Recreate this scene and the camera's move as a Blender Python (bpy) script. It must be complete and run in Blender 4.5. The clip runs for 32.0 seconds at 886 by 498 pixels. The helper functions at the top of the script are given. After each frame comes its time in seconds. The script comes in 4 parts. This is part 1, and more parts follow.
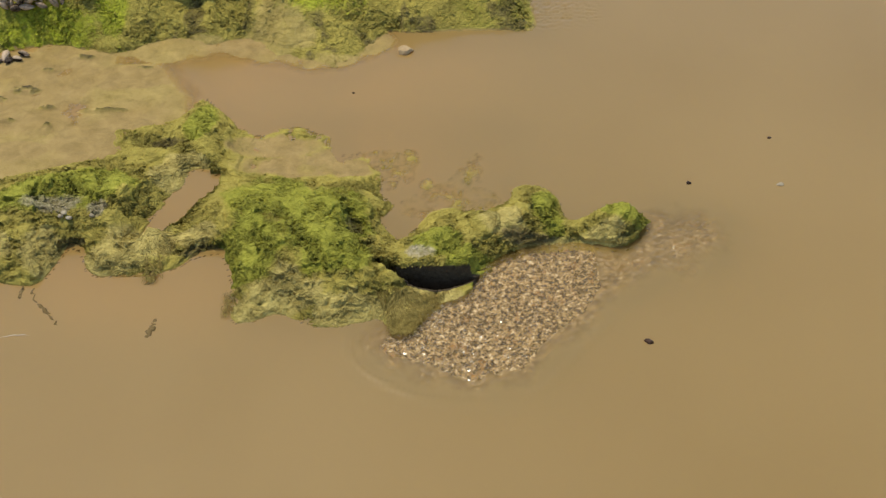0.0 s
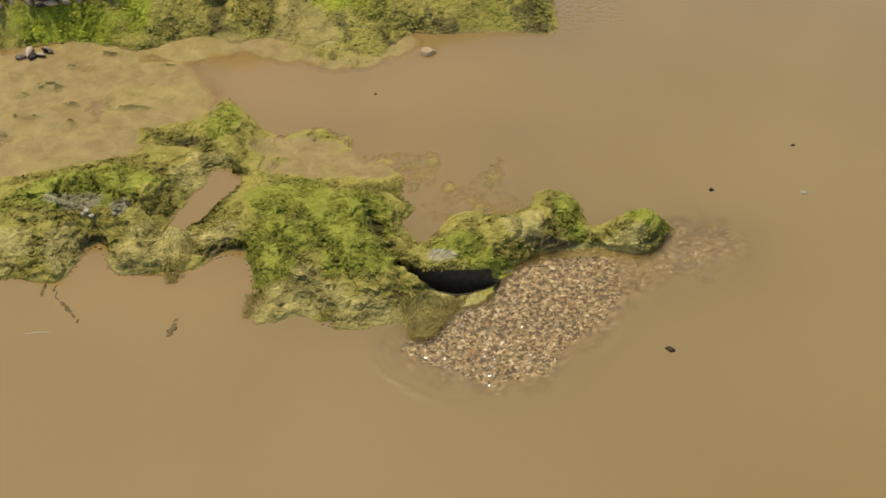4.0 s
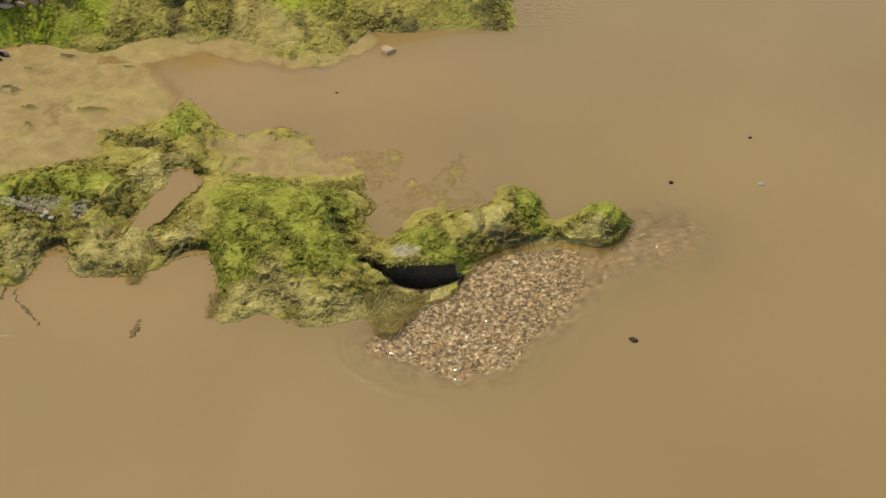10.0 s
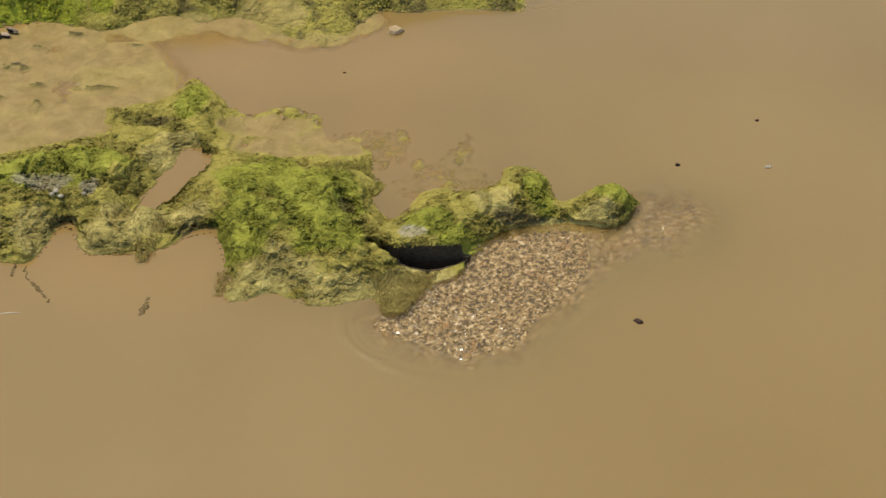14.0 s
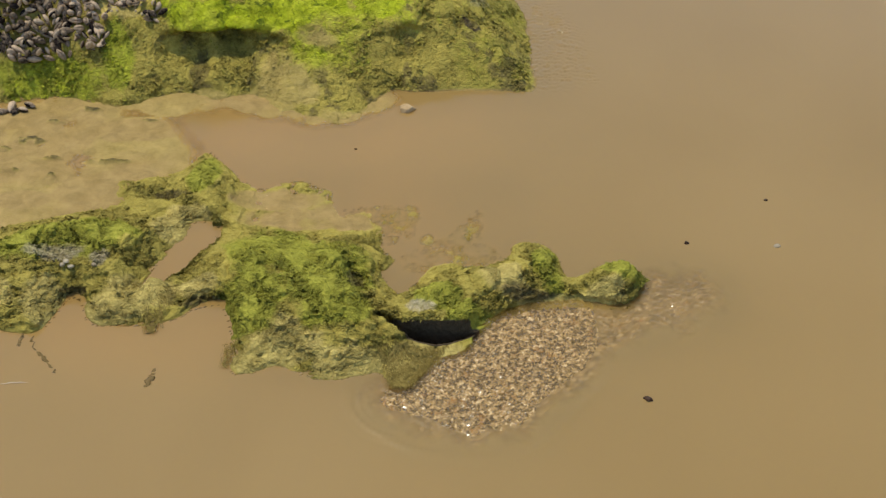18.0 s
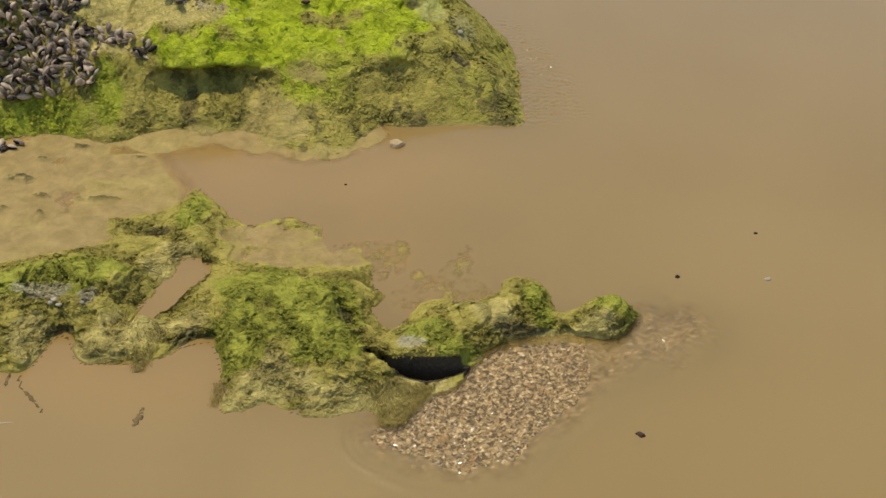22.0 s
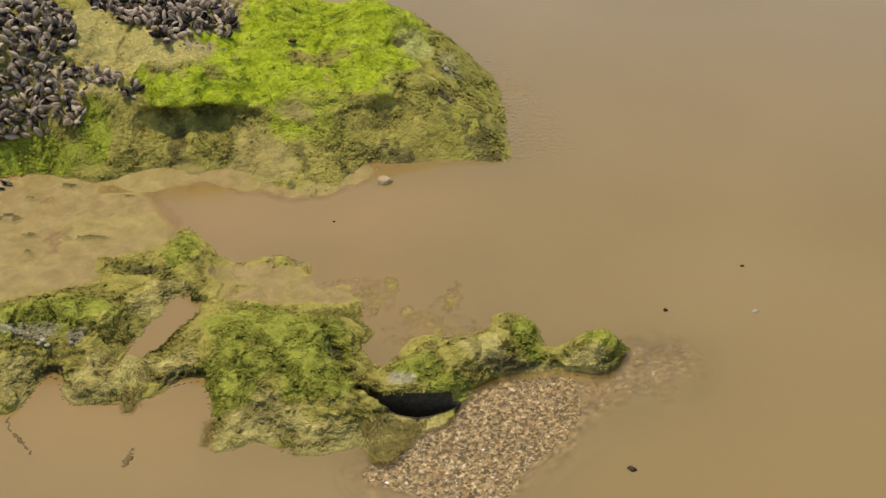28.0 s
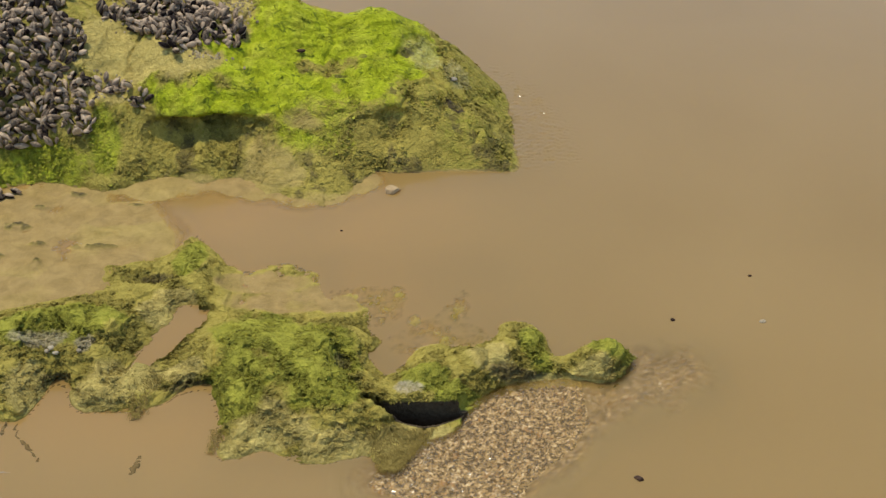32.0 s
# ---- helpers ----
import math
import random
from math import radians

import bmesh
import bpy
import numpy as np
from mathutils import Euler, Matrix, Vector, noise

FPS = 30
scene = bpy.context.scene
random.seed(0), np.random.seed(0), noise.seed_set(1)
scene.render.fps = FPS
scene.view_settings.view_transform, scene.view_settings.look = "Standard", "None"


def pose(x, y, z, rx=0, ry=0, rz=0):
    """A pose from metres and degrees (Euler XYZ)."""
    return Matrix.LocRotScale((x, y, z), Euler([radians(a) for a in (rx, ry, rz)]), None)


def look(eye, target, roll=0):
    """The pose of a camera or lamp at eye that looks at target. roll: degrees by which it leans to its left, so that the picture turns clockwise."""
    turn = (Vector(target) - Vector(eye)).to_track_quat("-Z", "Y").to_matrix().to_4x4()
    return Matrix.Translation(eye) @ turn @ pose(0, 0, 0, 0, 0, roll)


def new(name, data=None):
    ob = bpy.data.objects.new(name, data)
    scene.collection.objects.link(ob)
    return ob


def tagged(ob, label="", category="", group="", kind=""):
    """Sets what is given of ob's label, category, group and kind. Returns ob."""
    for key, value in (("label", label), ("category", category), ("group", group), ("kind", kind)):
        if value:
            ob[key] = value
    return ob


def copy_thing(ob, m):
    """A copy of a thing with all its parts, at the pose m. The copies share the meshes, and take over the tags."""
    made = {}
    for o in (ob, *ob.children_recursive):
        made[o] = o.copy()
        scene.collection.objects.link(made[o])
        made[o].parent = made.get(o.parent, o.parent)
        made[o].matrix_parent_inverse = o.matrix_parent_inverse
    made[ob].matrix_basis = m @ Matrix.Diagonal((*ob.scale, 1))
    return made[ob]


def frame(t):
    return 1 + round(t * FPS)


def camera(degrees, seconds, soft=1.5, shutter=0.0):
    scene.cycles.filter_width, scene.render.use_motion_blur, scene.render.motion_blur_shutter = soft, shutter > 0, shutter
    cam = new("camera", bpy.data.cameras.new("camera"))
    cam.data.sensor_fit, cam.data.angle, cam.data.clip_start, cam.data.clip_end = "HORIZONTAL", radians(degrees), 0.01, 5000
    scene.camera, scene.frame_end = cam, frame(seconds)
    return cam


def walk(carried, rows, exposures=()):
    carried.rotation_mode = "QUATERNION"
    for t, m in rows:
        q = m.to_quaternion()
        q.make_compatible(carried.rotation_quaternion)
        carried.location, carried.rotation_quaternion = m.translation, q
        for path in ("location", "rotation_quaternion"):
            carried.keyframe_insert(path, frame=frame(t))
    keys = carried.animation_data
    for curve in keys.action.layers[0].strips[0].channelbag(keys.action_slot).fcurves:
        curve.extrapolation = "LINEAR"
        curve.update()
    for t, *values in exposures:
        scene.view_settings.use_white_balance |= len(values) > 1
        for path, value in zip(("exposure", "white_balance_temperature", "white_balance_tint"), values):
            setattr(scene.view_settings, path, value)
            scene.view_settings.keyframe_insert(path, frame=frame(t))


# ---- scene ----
cam = camera(45.6, 32.0, soft=1.4)
PATH = [
    (0, (0.0215, 0.0114, 1.6949), (0.0051, 1.4254, 0.2805), -1.30),
    (0.5, (0.0179, 0.0122, 1.6847), (-0.0001, 1.4032, 0.2478), -0.76),
    (1, (0.0282, 0.0004, 1.6967), (-0.0181, 1.4270, 0.2958), -1.28),
    (1.5, (0.0260, -0.0079, 1.6811), (0.0046, 1.3819, 0.2430), -0.86),
    (2, (0.0200, 0.0029, 1.6971), (-0.0181, 1.4117, 0.2780), -1.18),
    (2.5, (0.0120, 0.0116, 1.7023), (-0.0234, 1.4181, 0.2809), -0.84),
    (4.5, (-0.0013, 0.0266, 1.7057), (-0.0390, 1.4355, 0.2866), -1.13),
    (5, (0.0053, 0.0233, 1.6918), (-0.0134, 1.4271, 0.2674), -0.79),
    (5.5, (0.0047, 0.0195, 1.6864), (-0.0068, 1.4368, 0.2753), -0.57),
    (6, (-0.0038, 0.0302, 1.6957), (-0.0097, 1.4307, 0.2679), -0.55),
    (6.5, (0.0011, 0.0214, 1.6948), (-0.0086, 1.4182, 0.2634), -0.65),
    (7, (0.0035, 0.0153, 1.6977), (-0.0015, 1.4130, 0.2672), -0.37),
    (7.5, (0.0029, 0.0141, 1.7013), (-0.0030, 1.4254, 0.2842), -0.31),
    (8, (0.0013, 0.0099, 1.6937), (-0.0027, 1.4061, 0.2617), -0.22),
    (8.5, (0.0011, 0.0080, 1.6988), (-0.0119, 1.3936, 0.2565), -0.60),
    (9, (0.0087, 0.0050, 1.7037), (0.0057, 1.4244, 0.2947), -0.67),
    (9.5, (0.0066, 0.0122, 1.6993), (0.0287, 1.4174, 0.2763), -0.53),
    (10, (0.0009, 0.0060, 1.6961), (0.0304, 1.4207, 0.2826), -0.10),
    (10.5, (0.0023, 0.0160, 1.7078), (0.0156, 1.4329, 0.2964), -0.32),
    (11, (0.0045, 0.0003, 1.6949), (0.0118, 1.4240, 0.2903), -0.22),
    (11.5, (0.0020, 0.0008, 1.7031), (0.0166, 1.4170, 0.2909), 0.01),
    (12, (0.0048, -0.0022, 1.7013), (0.0238, 1.4167, 0.2920), -0.15),
    (12.5, (-0.0052, -0.0155, 1.6979), (0.0141, 1.4047, 0.2899), 0.14),
    (13, (0.0059, -0.0203, 1.6965), (0.0136, 1.3846, 0.2731), -0.30),
    (13.5, (0.0000, -0.0171, 1.6967), (0.0203, 1.3774, 0.2632), 0.15),
    (14, (-0.0039, -0.0006, 1.7084), (0.0162, 1.3855, 0.2668), 0.05),
    (14.5, (0.0071, -0.0034, 1.7019), (0.0167, 1.4124, 0.2893), -0.39),
    (16.5, (-0.0006, -0.0135, 1.6992), (0.0086, 1.4499, 0.3359), -0.12),
    (17, (-0.0071, -0.0167, 1.7051), (0.0137, 1.4681, 0.3654), 0.37),
    (17.5, (-0.0089, -0.0239, 1.7017), (0.0105, 1.4664, 0.3680), 0.46),
    (18, (-0.0031, -0.0122, 1.6925), (0.0005, 1.4835, 0.3649), 0.23),
    (18.5, (-0.0057, -0.0223, 1.7099), (-0.0040, 1.4861, 0.3966), 0.20),
    (19, (-0.0080, -0.0014, 1.7067), (-0.0019, 1.5061, 0.3923), 0.19),
    (19.5, (-0.0072, -0.0050, 1.6948), (0.0046, 1.5162, 0.3965), 0.53),
    (20, (-0.0035, -0.0035, 1.7010), (0.0115, 1.5297, 0.4168), 0.73),
    (20.5, (-0.0104, -0.0012, 1.7044), (0.0037, 1.5363, 0.4254), 0.64),
    (21, (-0.0036, -0.0024, 1.6975), (-0.0019, 1.5452, 0.4306), 0.05),
    (21.5, (0.0010, -0.0065, 1.6920), (0.0072, 1.5352, 0.4180), -0.08),
    (22, (-0.0002, -0.0012, 1.6947), (0.0195, 1.5337, 0.4126), 0.25),
    (22.5, (0.0009, -0.0007, 1.6996), (0.0387, 1.5514, 0.4387), 0.62),
    (23, (-0.0003, -0.0018, 1.7006), (0.0434, 1.5624, 0.4551), 0.40),
    (23.5, (-0.0027, 0.0028, 1.7036), (0.0380, 1.5647, 0.4550), 0.12),
    (24, (-0.0041, 0.0096, 1.6921), (0.0430, 1.5779, 0.4519), 0.28),
    (24.5, (0.0010, -0.0041, 1.7043), (0.0584, 1.5706, 0.4726), 0.57),
    (25, (-0.0108, 0.0112, 1.7024), (0.0614, 1.5808, 0.4650), 0.76),
    (25.5, (-0.0054, 0.0110, 1.6990), (0.0613, 1.5738, 0.4528), 0.50),
    (27.5, (-0.0108, 0.0035, 1.7060), (0.0406, 1.5673, 0.4603), 0.25),
    (28, (-0.0091, -0.0047, 1.7061), (0.0390, 1.5694, 0.4732), 0.29),
    (28.5, (-0.0099, 0.0027, 1.7114), (0.0439, 1.5807, 0.4838), 0.54),
    (29, (0.0004, -0.0052, 1.7078), (0.0616, 1.5816, 0.4919), 0.66),
    (29.5, (-0.0084, -0.0046, 1.7065), (0.0530, 1.5776, 0.4847), 0.75),
    (30, (-0.0080, -0.0048, 1.7058), (0.0512, 1.5739, 0.4793), 0.79),
    (30.5, (-0.0096, -0.0050, 1.7068), (0.0376, 1.5755, 0.4822), 0.62),
    (31, (-0.0095, -0.0053, 1.7055), (0.0291, 1.5721, 0.4765), 0.68),
    (31.5, (-0.0089, -0.0049, 1.7055), (0.0282, 1.5737, 0.4780), 0.48),
    (32, (-0.0069, -0.0107, 1.7036), (0.0260, 1.5770, 0.4878), 0.08),
]
walk(cam, [(t, look(eye, target, roll)) for t, eye, target, roll in PATH])

# ---- daylight: high sun behind the rocks, clear sky ----
SUN_UP, SUN_ROUND = 72.0, -48.0          # degrees above the horizon; degrees to the right of straight ahead
world = bpy.data.worlds.new("world")
scene.world = world
world.use_nodes = True
sky = world.node_tree.nodes.new("ShaderNodeTexSky")
sky.sky_type, sky.sun_disc = "NISHITA", False
sky.sun_elevation, sky.sun_rotation = radians(SUN_UP), radians(SUN_ROUND)
world.node_tree.nodes["Background"].inputs["Strength"].default_value = 0.20
world.node_tree.links.new(sky.outputs["Color"], world.node_tree.nodes["Background"].inputs["Color"])
sun = new("sun", bpy.data.lights.new("sun", "SUN"))
sun.data.energy, sun.data.angle, sun.data.color = 3.15, radians(0.5), (1.0, 0.925, 0.735)
a, b = radians(SUN_UP), radians(SUN_ROUND)
sun.matrix_world = look((4 * math.sin(b) * math.cos(a), 4 * math.cos(b) * math.cos(a), 4 * math.sin(a)), (0, 0, 0))
scene.view_settings.exposure = 0.0


# ---- noise and shape helpers ----
def lattice(ix, iy, seed):
    n = (ix.astype(np.int64) * 374761393 + iy.astype(np.int64) * 668265263 + seed * 1442695041) & 0x7FFFFFFF
    n = ((n ^ (n >> 13)) * 1274126177) & 0x7FFFFFFF
    n = ((n ^ (n >> 16)) * 951274213) & 0x7FFFFFFF
    return ((n ^ (n >> 15)) & 0xFFFF) / 65535.0


def bumps(x, y, size, seed):
    """Smooth value noise from -1 to 1."""
    u, v = x / size, y / size
    i, j = np.floor(u), np.floor(v)
    f, g = u - i, v - j
    f, g = f * f * f * (f * (f * 6 - 15) + 10), g * g * g * (g * (g * 6 - 15) + 10)
    low = lattice(i, j, seed) * (1 - f) + lattice(i + 1, j, seed) * f
    high = lattice(i, j + 1, seed) * (1 - f) + lattice(i + 1, j + 1, seed) * f
    return 2 * (low * (1 - g) + high * g) - 1


def rough(x, y, size, seed, octaves=4, gain=0.5):
    total, weight = 0, 0
    for k in range(octaves):
        w = gain ** k
        c, s = math.cos(0.7 * k), math.sin(0.7 * k)
        total = total + w * bumps(c * x - s * y, s * x + c * y, size / 2.03 ** k, seed + 17 * k)
        weight += w
    return total / weight


def cells(x, y, size, seed):
    """Distance to the nearest of scattered seeds, in cells, and that seed's own number."""
    u, v = x / size, y / size
    i, j = np.floor(u), np.floor(v)
    best, own = np.full(u.shape, 9.0), np.zeros(u.shape)
    for a in (-1, 0, 1):
        for b in (-1, 0, 1):
            p, q = i + a + lattice(i + a, j + b, seed), j + b + lattice(i + a, j + b, seed + 5)
            d = np.hypot(p - u, q - v)
            own = np.where(d < best, lattice(i + a, j + b, seed + 9), own)
            best = np.minimum(best, d)
    return best, own


def lattice3(i, j, k, seed):
    return lattice(i + 57 * k, j + 131 * k, seed)


def bumps3(p, size, seed):
    """Smooth noise in space, -1 to 1; p: three arrays."""
    u = [q / size for q in p]
    i = [np.floor(q) for q in u]
    f = [(q - r) ** 2 * (3 - 2 * (q - r)) for q, r in zip(u, i)]
    total = 0
    for a in (0, 1):
        for b in (0, 1):
            for c in (0, 1):
                w = (f[0] if a else 1 - f[0]) * (f[1] if b else 1 - f[1]) * (f[2] if c else 1 - f[2])
                total = total + w * lattice3(i[0] + a, i[1] + b, i[2] + c, seed)
    return 2 * total - 1


def rough3(p, size, seed, octaves=3, gain=0.5):
    total, weight = 0, 0
    for k in range(octaves):
        w = gain ** k
        total = total + w * bumps3([q + 0.37 * k for q in p], size / 2.03 ** k, seed + 17 * k)
        weight += w
    return total / weight


def scales3(p, size, seed):
    """Overlapping scales of weed in space, 0 in the gaps to 1 on the tips."""
    u = [(q + 0.45 * size * bumps3(p, size * 1.6, seed + n)) / (size * stretch) for n, (q, stretch) in enumerate(zip(p, (1.25, 0.85, 0.8)))]
    i = [np.floor(q) for q in u]
    best, own = np.full(u[0].shape, 9.0), np.zeros(u[0].shape)
    for a in (-1, 0, 1):
        for b in (-1, 0, 1):
            for c in (-1, 0, 1):
                cell = (i[0] + a, i[1] + b, i[2] + c)
                h = lattice3(*cell, seed + 20) * 4096
                d = sum((q + (h * k) % 1.0 - r) ** 2 for k, q, r in zip((1.0, 0.37, 0.113), cell, u))
                own = np.where(d < best, (h * 0.71) % 1.0, own)
                best = np.minimum(best, d)
    return np.clip(1.05 - best ** 0.8, 0, 1) * (0.45 + 0.55 * own)


def creases3(p, size, seed):
    """Wrinkles as of wet cloth: 1 on the fold lines."""
    q = [c + 0.35 * size * bumps3(p, size * 0.8, seed + 50 + n) for n, c in enumerate(p)]
    return np.clip(1 - np.abs(rough3(q, size, seed, 2)) / 0.16, 0, 1)


def even_rows(x, y, y_out, z, rows):
    """Slides the rows of a surface so that they lie evenly along each column, on flats and walls alike."""
    out = [np.empty((rows, x.shape[1])) for _ in range(3)]
    gaps = np.minimum(np.hypot(np.diff(y_out, axis=0), np.diff(np.maximum(z, -0.05), axis=0)), 0.03)
    gaps = gaps * np.where(z[1:] > -0.03, 1.0, 0.15)
    wide = np.pad(gaps, ((0, 0), (12, 12)), mode="edge")
    gaps = sum(wide[:, k:k + x.shape[1]] for k in range(25)) / 25
    for n in range(x.shape[1]):
        run = np.r_[0, np.cumsum(gaps[:, n])]
        at = np.linspace(0, run[-1], rows)
        for made, value in zip(out, (y, y_out, z)):
            made[:, n] = np.interp(at, run, value[:, n])
    return (np.repeat(x[:1], rows, 0), *out)


def facing(x, y, z):
    """Unit normals of a grid surface."""
    du = [np.gradient(c, axis=1) for c in (x, y, z)]
    dv = [np.gradient(c, axis=0) for c in (x, y, z)]
    n = [du[1] * dv[2] - du[2] * dv[1], du[2] * dv[0] - du[0] * dv[2], du[0] * dv[1] - du[1] * dv[0]]
    size = np.sqrt(sum(c * c for c in n)) + 1e-12
    return [c / size for c in n]


def terraced(z, level, step, amount):
    """Ledges: flats and steep risers, at wandering levels."""
    q = z / step + level
    f = q - np.floor(q)
    return z + step * amount * (ease(0.36, 0.64, f) - f)


def ease(a, b, v):
    s = np.clip((v - a) / (b - a), 0, 1)
    return s * s * (3 - 2 * s)


def rounded(corners, steps=4):
    """A closed smooth line through the corners."""
    p = np.array(corners, float)
    out = []
    for n in range(len(p)):
        a, b, c, d = p[n - 1], p[n], p[(n + 1) % len(p)], p[(n + 2) % len(p)]
        for k in range(steps):
            s = k / steps
            out.append(0.5 * (2 * b + (c - a) * s + (2 * a - 5 * b + 4 * c - d) * s * s + (3 * b - a - 3 * c + d) * s ** 3))
    return np.array(out)


def within(line, x, y):
    """Distance to a closed line, positive inside."""
    flat_x, flat_y = x.ravel(), y.ravel()
    far = np.full(flat_x.shape, 1e9)
    inside = np.zeros(flat_x.shape, bool)
    for a, b in zip(line, np.roll(line, -1, 0)):
        e = b - a
        s = np.clip(((flat_x - a[0]) * e[0] + (flat_y - a[1]) * e[1]) / (e @ e + 1e-12), 0, 1)
        far = np.minimum(far, np.hypot(flat_x - a[0] - s * e[0], flat_y - a[1] - s * e[1]))
        cross = (a[1] > flat_y) != (b[1] > flat_y)
        inside ^= cross & (flat_x < e[0] * (flat_y - a[1]) / (e[1] + 1e-12) + a[0])
    return np.where(inside, far, -far).reshape(x.shape)


def swell(lobes, x, y, power=3.0):
    """Rounded humps (x, y, radius x, radius y, height) merged into one surface."""
    total = np.zeros_like(x)
    for cx, cy, rx, ry, h in lobes:
        d = ((x - cx) / rx) ** 2 + ((y - cy) / ry) ** 2
        total += (abs(h) * np.exp(-0.5 * d ** 1.3)) ** power
    return total ** (1 / power)


def patch(blots, x, y, seed, ragged=0.35):
    """How far a place lies inside ragged blots (x, y, radius x, radius y, ...): 0 to 1."""
    total = np.zeros_like(x)
    wx = rough(x, y, 0.09, seed, 4)
    for cx, cy, rx, ry, *_ in blots:
        d = np.sqrt(((x - cx) / rx) ** 2 + ((y - cy) / ry) ** 2) + ragged * wx
        total = np.maximum(total, 1 - ease(0.7, 1.25, d))
    return total


# ---- materials ----
def material(name):
    m = bpy.data.materials.new(name)
    m.use_nodes = True
    nodes, links = m.node_tree.nodes, m.node_tree.links
    return m, nodes, links, nodes["Principled BSDF"]


def noise_node(nodes, links, scale, detail=6, roughness=0.6, coord=None, distortion=0.0):
    n = nodes.new("ShaderNodeTexNoise")
    n.inputs["Scale"].default_value, n.inputs["Detail"].default_value = scale, detail
    n.inputs["Roughness"].default_value, n.inputs["Distortion"].default_value = roughness, distortion
    if coord:
        links.new(coord, n.inputs["Vector"])
    return n.outputs["Fac"]


def place_node(nodes):
    return nodes.new("ShaderNodeTexCoord").outputs["Object"]


def ramp(nodes, links, value, low, high):
    n = nodes.new("ShaderNodeMapRange")
    n.inputs["From Min"].default_value, n.inputs["From Max"].default_value = low, high
    links.new(value, n.inputs["Value"])
    return n.outputs["Result"]


def blend(nodes, links, fac, one, two):
    n = nodes.new("ShaderNodeMix")
    n.data_type = "RGBA"
    for socket, value in ((n.inputs[0], fac), (n.inputs[6], one), (n.inputs[7], two)):
        if isinstance(value, (int, float)):
            socket.default_value = value
        elif isinstance(value, tuple):
            socket.default_value = (*value, 1)
        else:
            links.new(value, socket)
    return n.outputs[2]


def sums(nodes, links, kind, one, two):
    n = nodes.new("ShaderNodeMath")
    n.operation = kind
    for socket, value in ((n.inputs[0], one), (n.inputs[1], two)):
        if isinstance(value, (int, float)):
            socket.default_value = value
        else:
            links.new(value, socket)
    return n.outputs[0]


def carried_value(nodes, name):
    n = nodes.new("ShaderNodeAttribute")
    n.attribute_name = name
    return n.outputs["Fac"]


def relief(nodes, links, shader, height, strength, distance):
    n = nodes.new("ShaderNodeBump")
    n.inputs["Strength"].default_value, n.inputs["Distance"].default_value = strength, distance
    links.new(height, n.inputs["Height"])
    links.new(n.outputs["Normal"], shader.inputs["Normal"])


